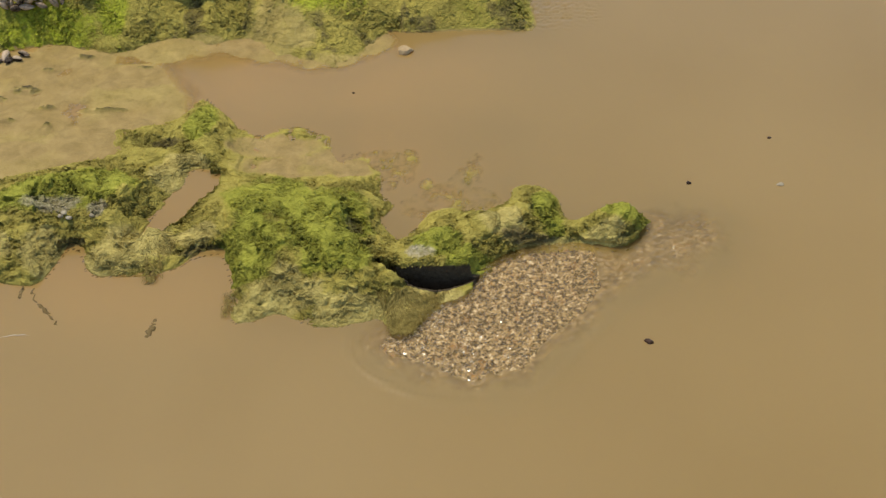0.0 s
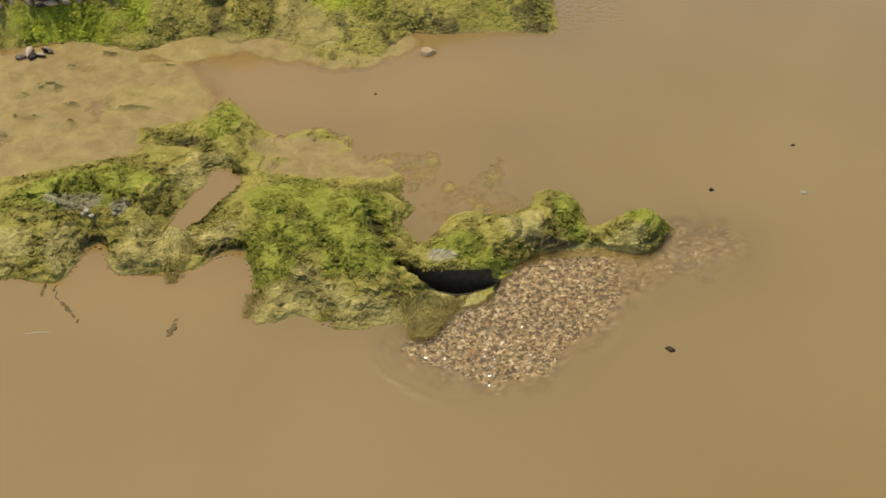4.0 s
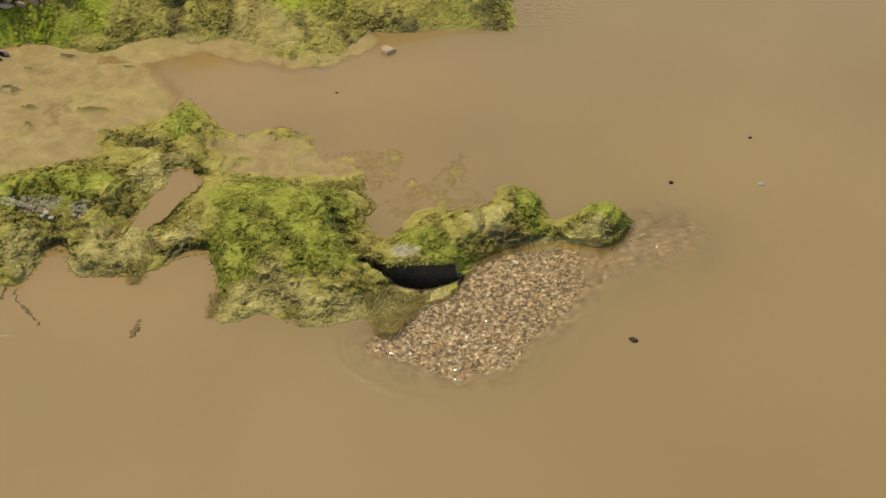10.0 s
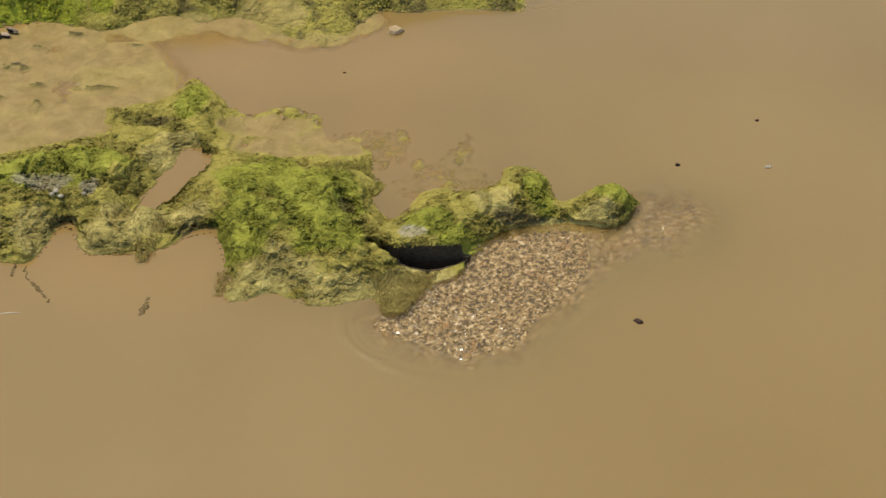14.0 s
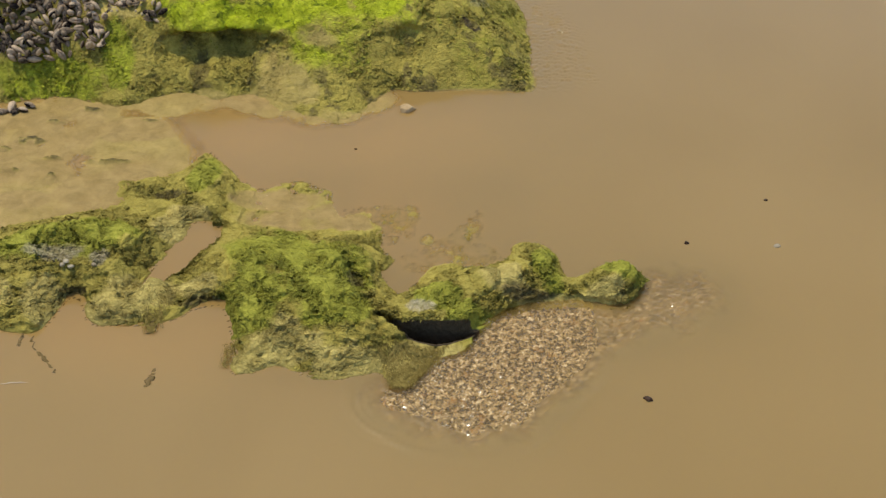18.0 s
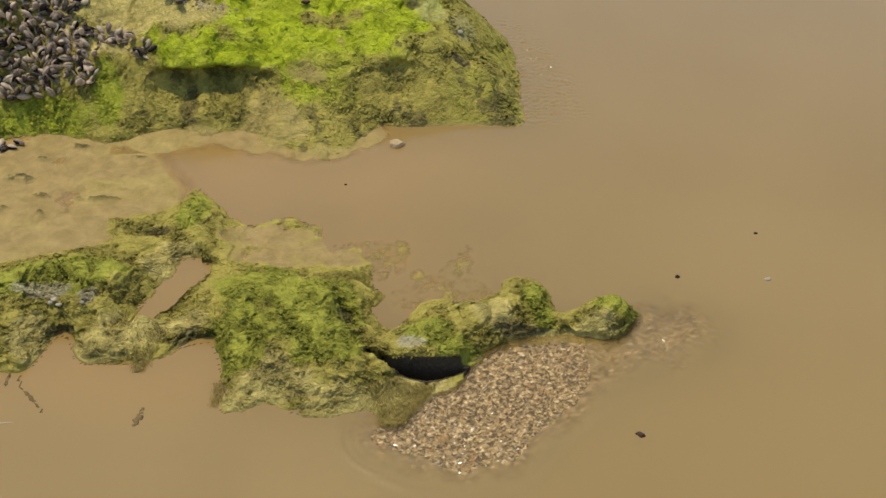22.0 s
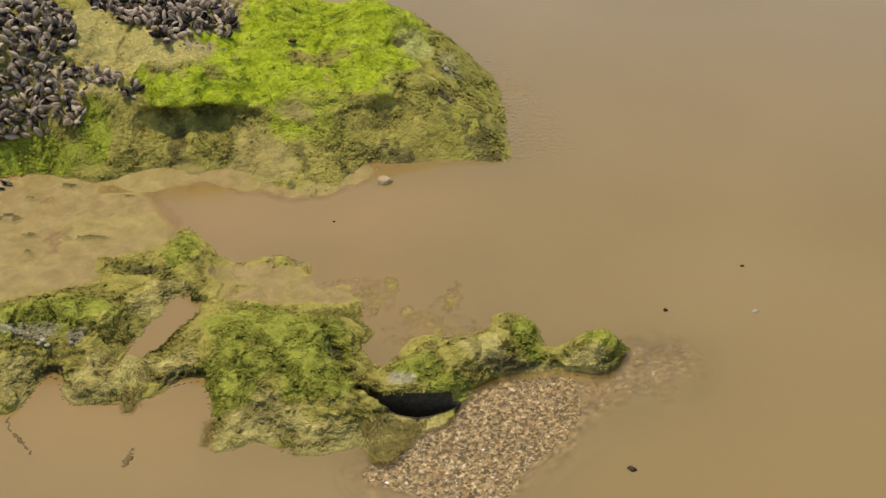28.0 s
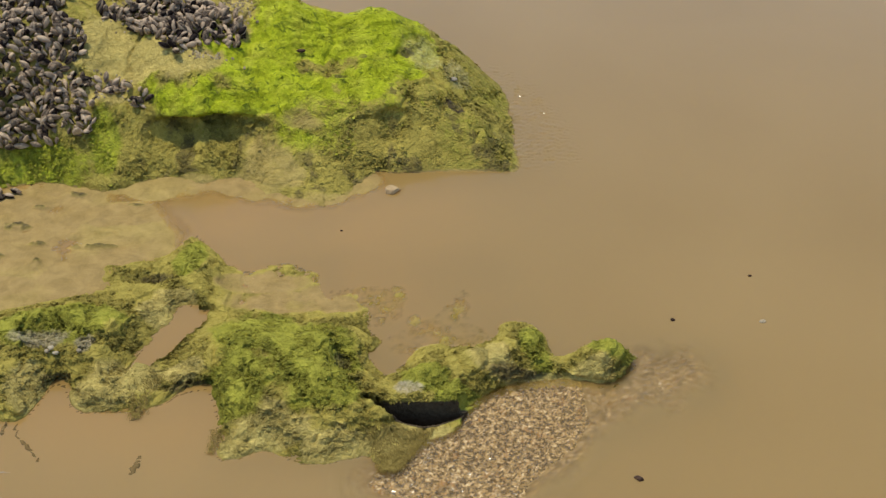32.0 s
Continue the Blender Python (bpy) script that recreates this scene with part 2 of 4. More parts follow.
def rock_material():
    """Shore rock under a turf of algae: olive weed, green and lime growth, pale bare stone, grey stone, silt."""
    m, nodes, links, shader = material("algae_rock")
    at = place_node(nodes)
    broad = noise_node(nodes, links, 14, 5, 0.6, at)
    fine = noise_node(nodes, links, 90, 6, 0.65, at, 0.4)
    grain = noise_node(nodes, links, 420, 3, 0.6, at)
    tip = carried_value(nodes, "tip")

    def zone(name, spread=0.8):
        raw = sums(nodes, links, "ADD", carried_value(nodes, name), sums(nodes, links, "MULTIPLY", sums(nodes, links, "SUBTRACT", fine, 0.5), spread))
        return ramp(nodes, links, raw, 0.2, 0.8)

    weed = blend(nodes, links, ramp(nodes, links, fine, 0.35, 0.65), (0.195, 0.152, 0.026), (0.34, 0.272, 0.056))
    weed = blend(nodes, links, ramp(nodes, links, tip, 0.1, 0.75), weed, (0.385, 0.312, 0.068))
    stone = blend(nodes, links, ramp(nodes, links, fine, 0.3, 0.7), (0.36, 0.282, 0.075), (0.57, 0.452, 0.15))
    grey = blend(nodes, links, ramp(nodes, links, fine, 0.3, 0.7), (0.31, 0.26, 0.17), (0.52, 0.44, 0.30))
    green = blend(nodes, links, ramp(nodes, links, fine, 0.35, 0.65), (0.18, 0.184, 0.019), (0.308, 0.300, 0.040))
    green = blend(nodes, links, ramp(nodes, links, tip, 0.3, 1.0), green, (0.36, 0.342, 0.052))
    lime = blend(nodes, links, ramp(nodes, links, fine, 0.3, 0.7), (0.25, 0.305, 0.008), (0.47, 0.505, 0.022))
    lime = blend(nodes, links, ramp(nodes, links, broad, 0.45, 0.75), lime, (0.48, 0.485, 0.05))
    lime = blend(nodes, links, ramp(nodes, links, noise_node(nodes, links, 34, 4, 0.6, at, 0.8), 0.44, 0.34), lime, (0.13, 0.17, 0.010))
    silt = blend(nodes, links, ramp(nodes, links, broad, 0.3, 0.7), (0.285, 0.195, 0.070), (0.355, 0.248, 0.10))
    # dark: crust and blotches, and the shade painted into hollows and pits
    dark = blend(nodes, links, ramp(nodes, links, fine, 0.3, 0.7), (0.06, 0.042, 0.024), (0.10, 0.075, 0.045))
    colour = blend(nodes, links, zone("pale"), weed, stone)
    colour = blend(nodes, links, zone("green", 1.1), colour, green)
    colour = blend(nodes, links, zone("lime", 1.0), colour, lime)
    # Gaps and wrinkles tinted dark: dark weed, with crevice shade painted in
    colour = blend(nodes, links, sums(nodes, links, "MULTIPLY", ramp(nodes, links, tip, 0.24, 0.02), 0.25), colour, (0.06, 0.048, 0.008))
    colour = blend(nodes, links, zone("grey"), colour, grey)
    colour = blend(nodes, links, zone("silt", 0.3), colour, silt)
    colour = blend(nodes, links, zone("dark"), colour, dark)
    # Grooves darkened too, their shade painted over the weed colour
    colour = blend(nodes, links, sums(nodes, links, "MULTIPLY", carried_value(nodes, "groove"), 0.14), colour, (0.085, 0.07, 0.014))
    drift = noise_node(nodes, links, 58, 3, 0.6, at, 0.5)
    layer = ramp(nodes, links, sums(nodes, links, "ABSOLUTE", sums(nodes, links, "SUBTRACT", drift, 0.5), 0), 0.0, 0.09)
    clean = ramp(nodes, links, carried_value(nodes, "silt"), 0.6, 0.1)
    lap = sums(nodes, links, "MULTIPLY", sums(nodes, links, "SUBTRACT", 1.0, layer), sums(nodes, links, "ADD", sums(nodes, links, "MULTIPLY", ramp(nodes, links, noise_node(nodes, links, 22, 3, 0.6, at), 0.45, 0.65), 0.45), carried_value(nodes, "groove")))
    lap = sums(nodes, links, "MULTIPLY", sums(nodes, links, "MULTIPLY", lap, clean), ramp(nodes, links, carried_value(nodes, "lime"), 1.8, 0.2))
    # Thin lap lines between fronds painted dark, as shade under their edges
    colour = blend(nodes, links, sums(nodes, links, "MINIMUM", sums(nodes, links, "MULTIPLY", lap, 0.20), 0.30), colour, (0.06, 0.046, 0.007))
    patchy = sums(nodes, links, "ADD", grain, ramp(nodes, links, noise_node(nodes, links, 24, 4, 0.6, at, 0.5), 0.3, 0.7))
    speck = blend(nodes, links, ramp(nodes, links, patchy, 0.35, 1.6), (0.74, 0.74, 0.70), (1.2, 1.19, 1.12))
    n = nodes.new("ShaderNodeMix")
    n.data_type, n.blend_type = "RGBA", "MULTIPLY"
    n.inputs[0].default_value = 1.0
    links.new(colour, n.inputs[6])
    links.new(speck, n.inputs[7])
    links.new(n.outputs[2], shader.inputs["Base Color"])
    shader.inputs["Roughness"].default_value = 0.8
    shader.inputs["Specular IOR Level"].default_value = 0.12
    rise = sums(nodes, links, "MULTIPLY", layer, clean)
    height = sums(nodes, links, "ADD", sums(nodes, links, "ADD", fine, sums(nodes, links, "MULTIPLY", grain, 0.4)), sums(nodes, links, "MULTIPLY", rise, 0.5))
    shaggy = sums(nodes, links, "ADD", 0.55, sums(nodes, links, "MULTIPLY", carried_value(nodes, "groove"), 0.65))
    relief(nodes, links, shader, sums(nodes, links, "MULTIPLY", height, shaggy), 1.0, 0.008)
    return m


def water_material():
    """Shallow sea water, clouded by sand: the deeper, the less shows through it."""
    m, nodes, links, shader = material("cloudy_water")
    at = place_node(nodes)
    cloud = noise_node(nodes, links, 1.6, 4, 0.5, at, 0.6)
    colour = blend(nodes, links, ramp(nodes, links, cloud, 0.3, 0.7), (0.165, 0.119, 0.041), (0.192, 0.139, 0.051))
    colour = blend(nodes, links, sums(nodes, links, "MULTIPLY", carried_value(nodes, "silted"), ramp(nodes, links, cloud, 0.2, 0.6)), colour, (0.222, 0.142, 0.045))
    links.new(colour, shader.inputs["Base Color"])
    shader.inputs["Roughness"].default_value = 0.14
    shader.inputs["IOR"].default_value = 1.44
    clear = nodes.new("ShaderNodeBsdfTransparent")
    clear.inputs["Color"].default_value = (0.97, 0.95, 0.90, 1)
    gloss = nodes.new("ShaderNodeBsdfGlossy")
    gloss.inputs["Roughness"].default_value = 0.30
    fresnel = nodes.new("ShaderNodeFresnel")
    fresnel.inputs["IOR"].default_value = 1.33
    wet = nodes.new("ShaderNodeMixShader")
    links.new(fresnel.outputs["Fac"], wet.inputs[0])
    links.new(clear.outputs[0], wet.inputs[1])
    links.new(gloss.outputs[0], wet.inputs[2])
    mix = nodes.new("ShaderNodeMixShader")
    links.new(carried_value(nodes, "murk"), mix.inputs[0])
    links.new(wet.outputs[0], mix.inputs[1])
    seep = nodes.new("ShaderNodeBsdfTranslucent")
    seep.inputs["Color"].default_value = (0.40, 0.31, 0.18, 1)
    both = nodes.new("ShaderNodeAddShader")
    links.new(shader.outputs[0], both.inputs[0])
    links.new(seep.outputs[0], both.inputs[1])
    links.new(both.outputs[0], mix.inputs[2])
    links.new(mix.outputs[0], nodes["Material Output"].inputs["Surface"])
    return m


def sand_material():
    m, nodes, links, shader = material("wet_sand")
    at = place_node(nodes)
    fine, grain = noise_node(nodes, links, 30, 6, 0.6, at), noise_node(nodes, links, 600, 3, 0.6, at)
    colour = blend(nodes, links, ramp(nodes, links, fine, 0.3, 0.7), (0.33, 0.24, 0.115), (0.44, 0.33, 0.18))
    colour = blend(nodes, links, ramp(nodes, links, grain, 0.55, 0.8), colour, (0.2, 0.14, 0.07))
    turned = nodes.new("ShaderNodeMapping")
    turned.inputs["Rotation"].default_value, turned.inputs["Scale"].default_value = (0, 0, radians(-58)), (0.8, 1.2, 1)
    links.new(at, turned.inputs["Vector"])
    # Dark and bright flecks on the bed paint the water's ripple glints
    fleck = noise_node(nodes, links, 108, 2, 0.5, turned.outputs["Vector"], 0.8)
    ripple_glints = blend(nodes, links, ramp(nodes, links, fleck, 0.40, 0.60), (0.05, 0.028, 0.008), (0.52, 0.38, 0.19))
    ripple_glints = blend(nodes, links, ramp(nodes, links, fleck, 0.62, 0.70), ripple_glints, (0.90, 0.78, 0.55))
    ripple_glints = blend(nodes, links, ramp(nodes, links, noise_node(nodes, links, 55, 3, 0.6, at), 0.58, 0.72), ripple_glints, (0.36, 0.19, 0.06))
    colour = blend(nodes, links, carried_value(nodes, "ripple_glints"), colour, ripple_glints)
    links.new(colour, shader.inputs["Base Color"])
    shader.inputs["Roughness"].default_value = 0.7
    relief(nodes, links, shader, grain, 0.3, 0.002)
    return m


def shell_material(name, dark, light, gloss=0.4, streak=60, spread=0.6, low=0.62, high=1.3):
    m, nodes, links, shader = material(name)
    at = place_node(nodes)
    own = nodes.new("ShaderNodeObjectInfo").outputs["Random"]
    island = nodes.new("ShaderNodeNewGeometry").outputs["Random Per Island"]
    mixed = sums(nodes, links, "FRACT", sums(nodes, links, "ADD", own, island), 0)
    fine = noise_node(nodes, links, streak, 5, 0.65, at, 0.3)
    level = sums(nodes, links, "ADD", sums(nodes, links, "MULTIPLY", fine, 1.1), sums(nodes, links, "MULTIPLY", mixed, spread))
    links.new(blend(nodes, links, ramp(nodes, links, level, low, high), dark, light), shader.inputs["Base Color"])
    shader.inputs["Specular IOR Level"].default_value = 0.1
    shader.inputs["Roughness"].default_value = gloss
    relief(nodes, links, shader, fine, 0.35, 0.003)
    return m


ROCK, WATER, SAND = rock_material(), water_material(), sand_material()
MUSSEL = shell_material("mussel_shell", (0.016, 0.010, 0.008), (0.52, 0.385, 0.25), 0.7, 160, 1.1, 0.74, 1.6)
STONE = shell_material("pebble_stone", (0.34, 0.23, 0.11), (0.66, 0.50, 0.29), 0.7, 60)
BROWN = shell_material("brown_shell", (0.03, 0.016, 0.01), (0.09, 0.05, 0.03), 0.4, 80)
WHITE = shell_material("bleached_shell", (0.30, 0.24, 0.15), (0.62, 0.53, 0.37), 0.5, 80)
LIMPET = shell_material("limpet_shell", (0.20, 0.165, 0.11), (0.38, 0.325, 0.235), 0.6, 120)
BARNACLE = shell_material("barnacle_shell", (0.22, 0.17, 0.085), (0.50, 0.41, 0.25), 0.8, 90)
STRAW = shell_material("dry_straw", (0.55, 0.45, 0.30), (0.75, 0.66, 0.48), 0.6, 50)
WEED = shell_material("brown_weed", (0.13, 0.085, 0.03), (0.28, 0.19, 0.08), 0.7, 90)
BLADE = shell_material("yellow_weed", (0.17, 0.125, 0.03), (0.33, 0.25, 0.07), 0.7, 60)


def part(name, bm, mat, parent=None, label=""):
    me = bpy.data.meshes.new(name)
    bm.to_mesh(me)
    bm.free()
    for p in me.polygons:
        p.use_smooth = True
    me.materials.append(mat)
    ob = new(name, me)
    if parent:
        ob.parent = parent
    return tagged(ob, label)


def sheet(name, x, y, z, keep, mat, values):
    """A mesh over a grid of places; keep: which grid points stay; values: numbers that its material reads."""
    rows, cols = x.shape
    number = np.arange(rows * cols).reshape(rows, cols)
    quads = np.stack([number[:-1, :-1], number[:-1, 1:], number[1:, 1:], number[1:, :-1]], -1).reshape(-1, 4)
    quads = quads[keep.ravel()[quads].all(1)]
    used = np.unique(quads)
    fresh = np.full(rows * cols, -1)
    fresh[used] = np.arange(len(used))
    me = bpy.data.meshes.new(name)
    me.vertices.add(len(used))
    me.vertices.foreach_set("co", np.stack([x.ravel()[used], y.ravel()[used], z.ravel()[used]], -1).ravel())
    me.loops.add(quads.size)
    me.loops.foreach_set("vertex_index", fresh[quads].ravel().astype(np.int32))
    me.polygons.add(len(quads))
    me.polygons.foreach_set("loop_start", np.arange(0, quads.size, 4, dtype=np.int32))
    me.update(calc_edges=True)
    me.polygons.foreach_set("use_smooth", np.ones(len(quads), bool))
    for key, value in values.items():
        me.attributes.new(key, "FLOAT", "POINT").data.foreach_set("value", value.ravel()[used].astype(np.float32))
    me.materials.append(mat)
    return new(name, me)


# ---- plan of the low outcrop ----
LOW_FRONT = [(-1.132, 1.61), (-0.986, 1.624), (-0.913, 1.611), (-0.874, 1.663), (-0.867, 1.706), (-0.84, 1.715), (-0.801, 1.663), (-0.769, 1.637),
             (-0.687, 1.637), (-0.614, 1.649), (-0.58, 1.67), (-0.527, 1.699), (-0.486, 1.684), (-0.462, 1.58), (-0.451, 1.505), (-0.416, 1.495),
             (-0.357, 1.511), (-0.307, 1.495), (-0.264, 1.479), (-0.174, 1.486), (-0.138, 1.495), (-0.101, 1.455), (-0.06, 1.48), (-0.008, 1.548),
             (0.044, 1.586), (0.078, 1.638), (0.129, 1.678), (0.188, 1.701), (0.279, 1.708), (0.407, 1.701), (0.464, 1.734), (0.483, 1.774)]
LOW_BACK = [(0.465, 1.805), (0.413, 1.825), (0.352, 1.808), (0.298, 1.78), (0.278, 1.796), (0.277, 1.854), (0.237, 1.912), (0.178, 1.902),
            (0.156, 1.849), (0.075, 1.845), (-0.012, 1.839), (-0.065, 1.781), (-0.094, 1.74), (-0.112, 1.749), (-0.140, 1.80), (-0.118, 1.85), (-0.152, 1.90), (-0.128, 1.94),
            (-0.176, 2.027), (-0.246, 2.054), (-0.29, 2.122), (-0.353, 2.169), (-0.418, 2.16), (-0.48, 2.127), (-0.541, 2.172), (-0.587, 2.256),
            (-0.635, 2.286), (-0.663, 2.264), (-0.691, 2.203), (-0.776, 2.178), (-0.855, 2.169), (-0.841, 2.065), (-0.906, 2.031), (-0.971, 2.004),
            (-1.086, 1.969), (-1.247, 1.954), (-1.285, 1.90), (-1.295, 1.72), (-1.26, 1.63)]
LOW_LINE = rounded(LOW_FRONT + LOW_BACK)
LOW_WEST = [(-0.849, 1.854, 0.145, 0.121, 0.09), (-0.989, 1.787, 0.129, 0.154, 0.08), (-0.707, 1.817, 0.072, 0.118, 0.07),
            (-0.919, 1.652, 0.112, 0.079, 0.05), (-0.715, 1.661, 0.1, 0.071, 0.05), (-0.602, 2.118, 0.065, 0.094, 0.06),
            (-0.698, 2.115, 0.101, 0.037, 0.035), (-0.627, 1.988, 0.063, 0.061, 0.02), (-0.70, 2.06, 0.06, 0.05, 0.03), (-0.549, 1.664, 0.063, 0.036, 0.03)]
LOW_MIDDLE = [(-0.41, 1.735, 0.114, 0.112, 0.11), (-0.246, 1.743, 0.101, 0.103, 0.12), (-0.276, 1.63, 0.16, 0.096, 0.09),
              (-0.41, 1.58, 0.061, 0.084, 0.045), (-0.235, 1.527, 0.12, 0.065, 0.04), (-0.152, 1.581, 0.061, 0.067, 0.07),
              (-0.205, 1.875, 0.06, 0.05, 0.06), (-0.406, 2.06, 0.129, 0.067, 0.006)]
LOW_EAST = [(-0.006, 1.675, 0.099, 0.055, 0.075), (0.083, 1.697, 0.076, 0.069, 0.06), (0.21, 1.79, 0.063, 0.073, 0.06),
            (0.40, 1.752, 0.058, 0.05, 0.092), (0.29, 1.735, 0.08, 0.03, 0.026), (0.145, 1.745, 0.075, 0.055, 0.056), (0.05, 1.755, 0.08, 0.05, 0.05), (-0.06, 1.504, 0.06, 0.056, 0.012)]
LOW_PITS = [(-0.898, 1.838, 0.051, 0.036, 0.03), (-0.705, 2.085, 0.055, 0.022, 0.016), (-0.198, 1.742, 0.026, 0.048, 0.048),
            (-0.845, 1.699, 0.023, 0.018, 0.03), (-0.547, 1.675, 0.032, 0.025, 0.02), (-0.318, 1.49, 0.017, 0.013, 0.02)]
LOW_GREEN = [(-0.844, 1.884, 0.1, 0.065), (-0.981, 1.845, 0.079, 0.07), (-0.408, 1.84, 0.13, 0.09), (-0.27, 1.76, 0.125, 0.15),
             (-0.416, 1.673, 0.087, 0.081), (-0.226, 1.621, 0.098, 0.061), (0.062, 1.634, 0.056, 0.049), (-0.012, 1.677, 0.075, 0.054),
             (0.244, 1.801, 0.037, 0.07), (0.422, 1.763, 0.052, 0.038), (-0.607, 2.143, 0.043, 0.071)]
LOW_PALE = [(-0.403, 1.52, 0.06, 0.045), (-0.361, 1.576, 0.073, 0.04), (-0.21, 1.512, 0.096, 0.04), (-0.748, 1.67, 0.094, 0.057),
            (-0.904, 1.696, 0.051, 0.051), (0.365, 1.708, 0.051, 0.029), (0.135, 1.733, 0.064, 0.041), (0.225, 1.701, 0.077, 0.022),
            (-0.066, 1.506, 0.054, 0.048), (0.0, 1.56, 0.06, 0.025), (-0.634, 1.988, 0.056, 0.052), (-0.296, 1.543, 0.061, 0.039),
            (-0.703, 1.72, 0.09, 0.06), (-0.56, 1.735, 0.05, 0.03), (-0.66, 1.955, 0.06, 0.05), (-0.871, 1.665, 0.08, 0.05), (-1.05, 1.68, 0.09, 0.05)]
# Shade painted dark in two pits, both bays and under the eastern arm
LOW_SHADE = [(-0.705, 2.085, 0.045, 0.018), (-0.198, 1.742, 0.016, 0.03), (-0.547, 1.69, 0.045, 0.016), (-0.845, 1.725, 0.03, 0.012), (0.19, 1.712, 0.06, 0.012)]
LOW_GREY = [(-0.895, 1.825, 0.065, 0.04), (-0.040, 1.641, 0.034, 0.017), (-0.792, 1.8, 0.026, 0.029)]
LOW_SILT = [(-0.36, 2.0, 0.16, 0.045), (-0.22, 1.985, 0.06, 0.04), (-0.408, 2.071, 0.115, 0.05), (-0.276, 2.038, 0.057, 0.031)]
GROOVES_MIDDLE = [[(-0.469, 1.704), (-0.408, 1.687), (-0.346, 1.598), (-0.321, 1.556), (-0.284, 1.510), (-0.234, 1.484), (-0.186, 1.529), (-0.138, 1.552)],
                  [(-0.476, 1.670), (-0.467, 1.618), (-0.411, 1.586), (-0.358, 1.566), (-0.328, 1.544)],
                  [(-0.240, 1.827), (-0.196, 1.758), (-0.183, 1.717), (-0.152, 1.640), (-0.110, 1.622)],
                  [(-0.260, 1.885), (-0.180, 1.902), (-0.126, 1.880)],
                  [(-0.622, 1.708), (-0.571, 1.710), (-0.520, 1.707), (-0.477, 1.682), (-0.458, 1.618), (-0.440, 1.525)],
                  [(-0.372, 1.770), (-0.318, 1.680), (-0.262, 1.605), (-0.200, 1.576)]]
GROOVES_SIDES = [[(-0.960, 1.690), (-0.912, 1.700), (-0.869, 1.711), (-0.840, 1.728), (-0.780, 1.668), (-0.737, 1.642), (-0.676, 1.651)],
                 [(-0.954, 1.844), (-0.910, 1.880), (-0.853, 1.853), (-0.788, 1.810), (-0.812, 1.793), (-0.698, 1.829)],
                 [(-0.812, 2.118), (-0.731, 2.084), (-0.643, 2.068), (-0.646, 2.008), (-0.559, 1.979)],
                 [(-0.552, 1.975), (-0.579, 1.846), (-0.608, 1.785)],
                 [(0.085, 1.665), (0.136, 1.690), (0.190, 1.715), (0.243, 1.728)],
                 [(0.270, 1.812), (0.232, 1.770), (0.190, 1.740)],
                 [(0.465, 1.774), (0.460, 1.730), (0.412, 1.705)]]


def grooved(x, y):
    """How near a place lies to one of the winding dark grooves of the low outcrop: 1 to 0."""
    near = np.full(x.shape, 1e9)
    wx, wy = x + 0.02 * rough(x, y, 0.04, 85), y + 0.02 * rough(x, y, 0.04, 86)
    for line in GROOVES_MIDDLE + GROOVES_SIDES:
        for (ax, ay), (bx, by) in zip(line, line[1:]):
            ex, ey = bx - ax, by - ay
            s = np.clip(((wx - ax) * ex + (wy - ay) * ey) / (ex * ex + ey * ey), 0, 1)
            near = np.minimum(near, np.hypot(wx - ax - s * ex, wy - ay - s * ey))
    return ease(0.030, 0.006, near + 0.012 * rough(x, y, 0.025, 87))


HOLE = (-0.036, 1.606, 0.118)             # the mouth under the eastern arm: middle, brow line and half width


def mouth(x, y):
    """Distance behind the front edge of the hollow, and how far a place lies within its width (1 to 0 at the ends)."""
    s = (x - HOLE[0]) / HOLE[2]
    return y - (HOLE[1] - 0.034 + 0.040 * s ** 2), 1 - np.abs(s)


def gully(x, y):
    """Distance inside the sand-filled cut that slants through the low outcrop."""
    s = (y - 1.87) / 0.1
    half = 0.027 + 0.005 * s - 0.005 * s * s + 0.010 * rough(x, y, 0.045, 39)
    return np.minimum(half - np.abs(x + 0.617 - 0.042 * s), 0.1 + 0.012 * rough(x, y, 0.05, 40) - np.abs(y - 1.87))


def turf(x, y, size, seed):
    """Overlapping scales of weed, 0 to 1."""
    wx, wy = x + 0.4 * size * bumps(x, y, size * 1.7, seed + 3), y + 0.4 * size * bumps(x, y, size * 1.7, seed + 4)
    d, own = cells(wx, wy * 1.5, size, seed)
    return np.clip(1.05 - d ** 1.6, 0, 1) * (0.5 + 0.5 * own)


def cracks(x, y, size, seed):
    """Thin winding clefts: 1 in their middle."""
    return np.clip(1 - np.abs(rough(x, y, size, seed, 3)) / 0.09, 0, 1)


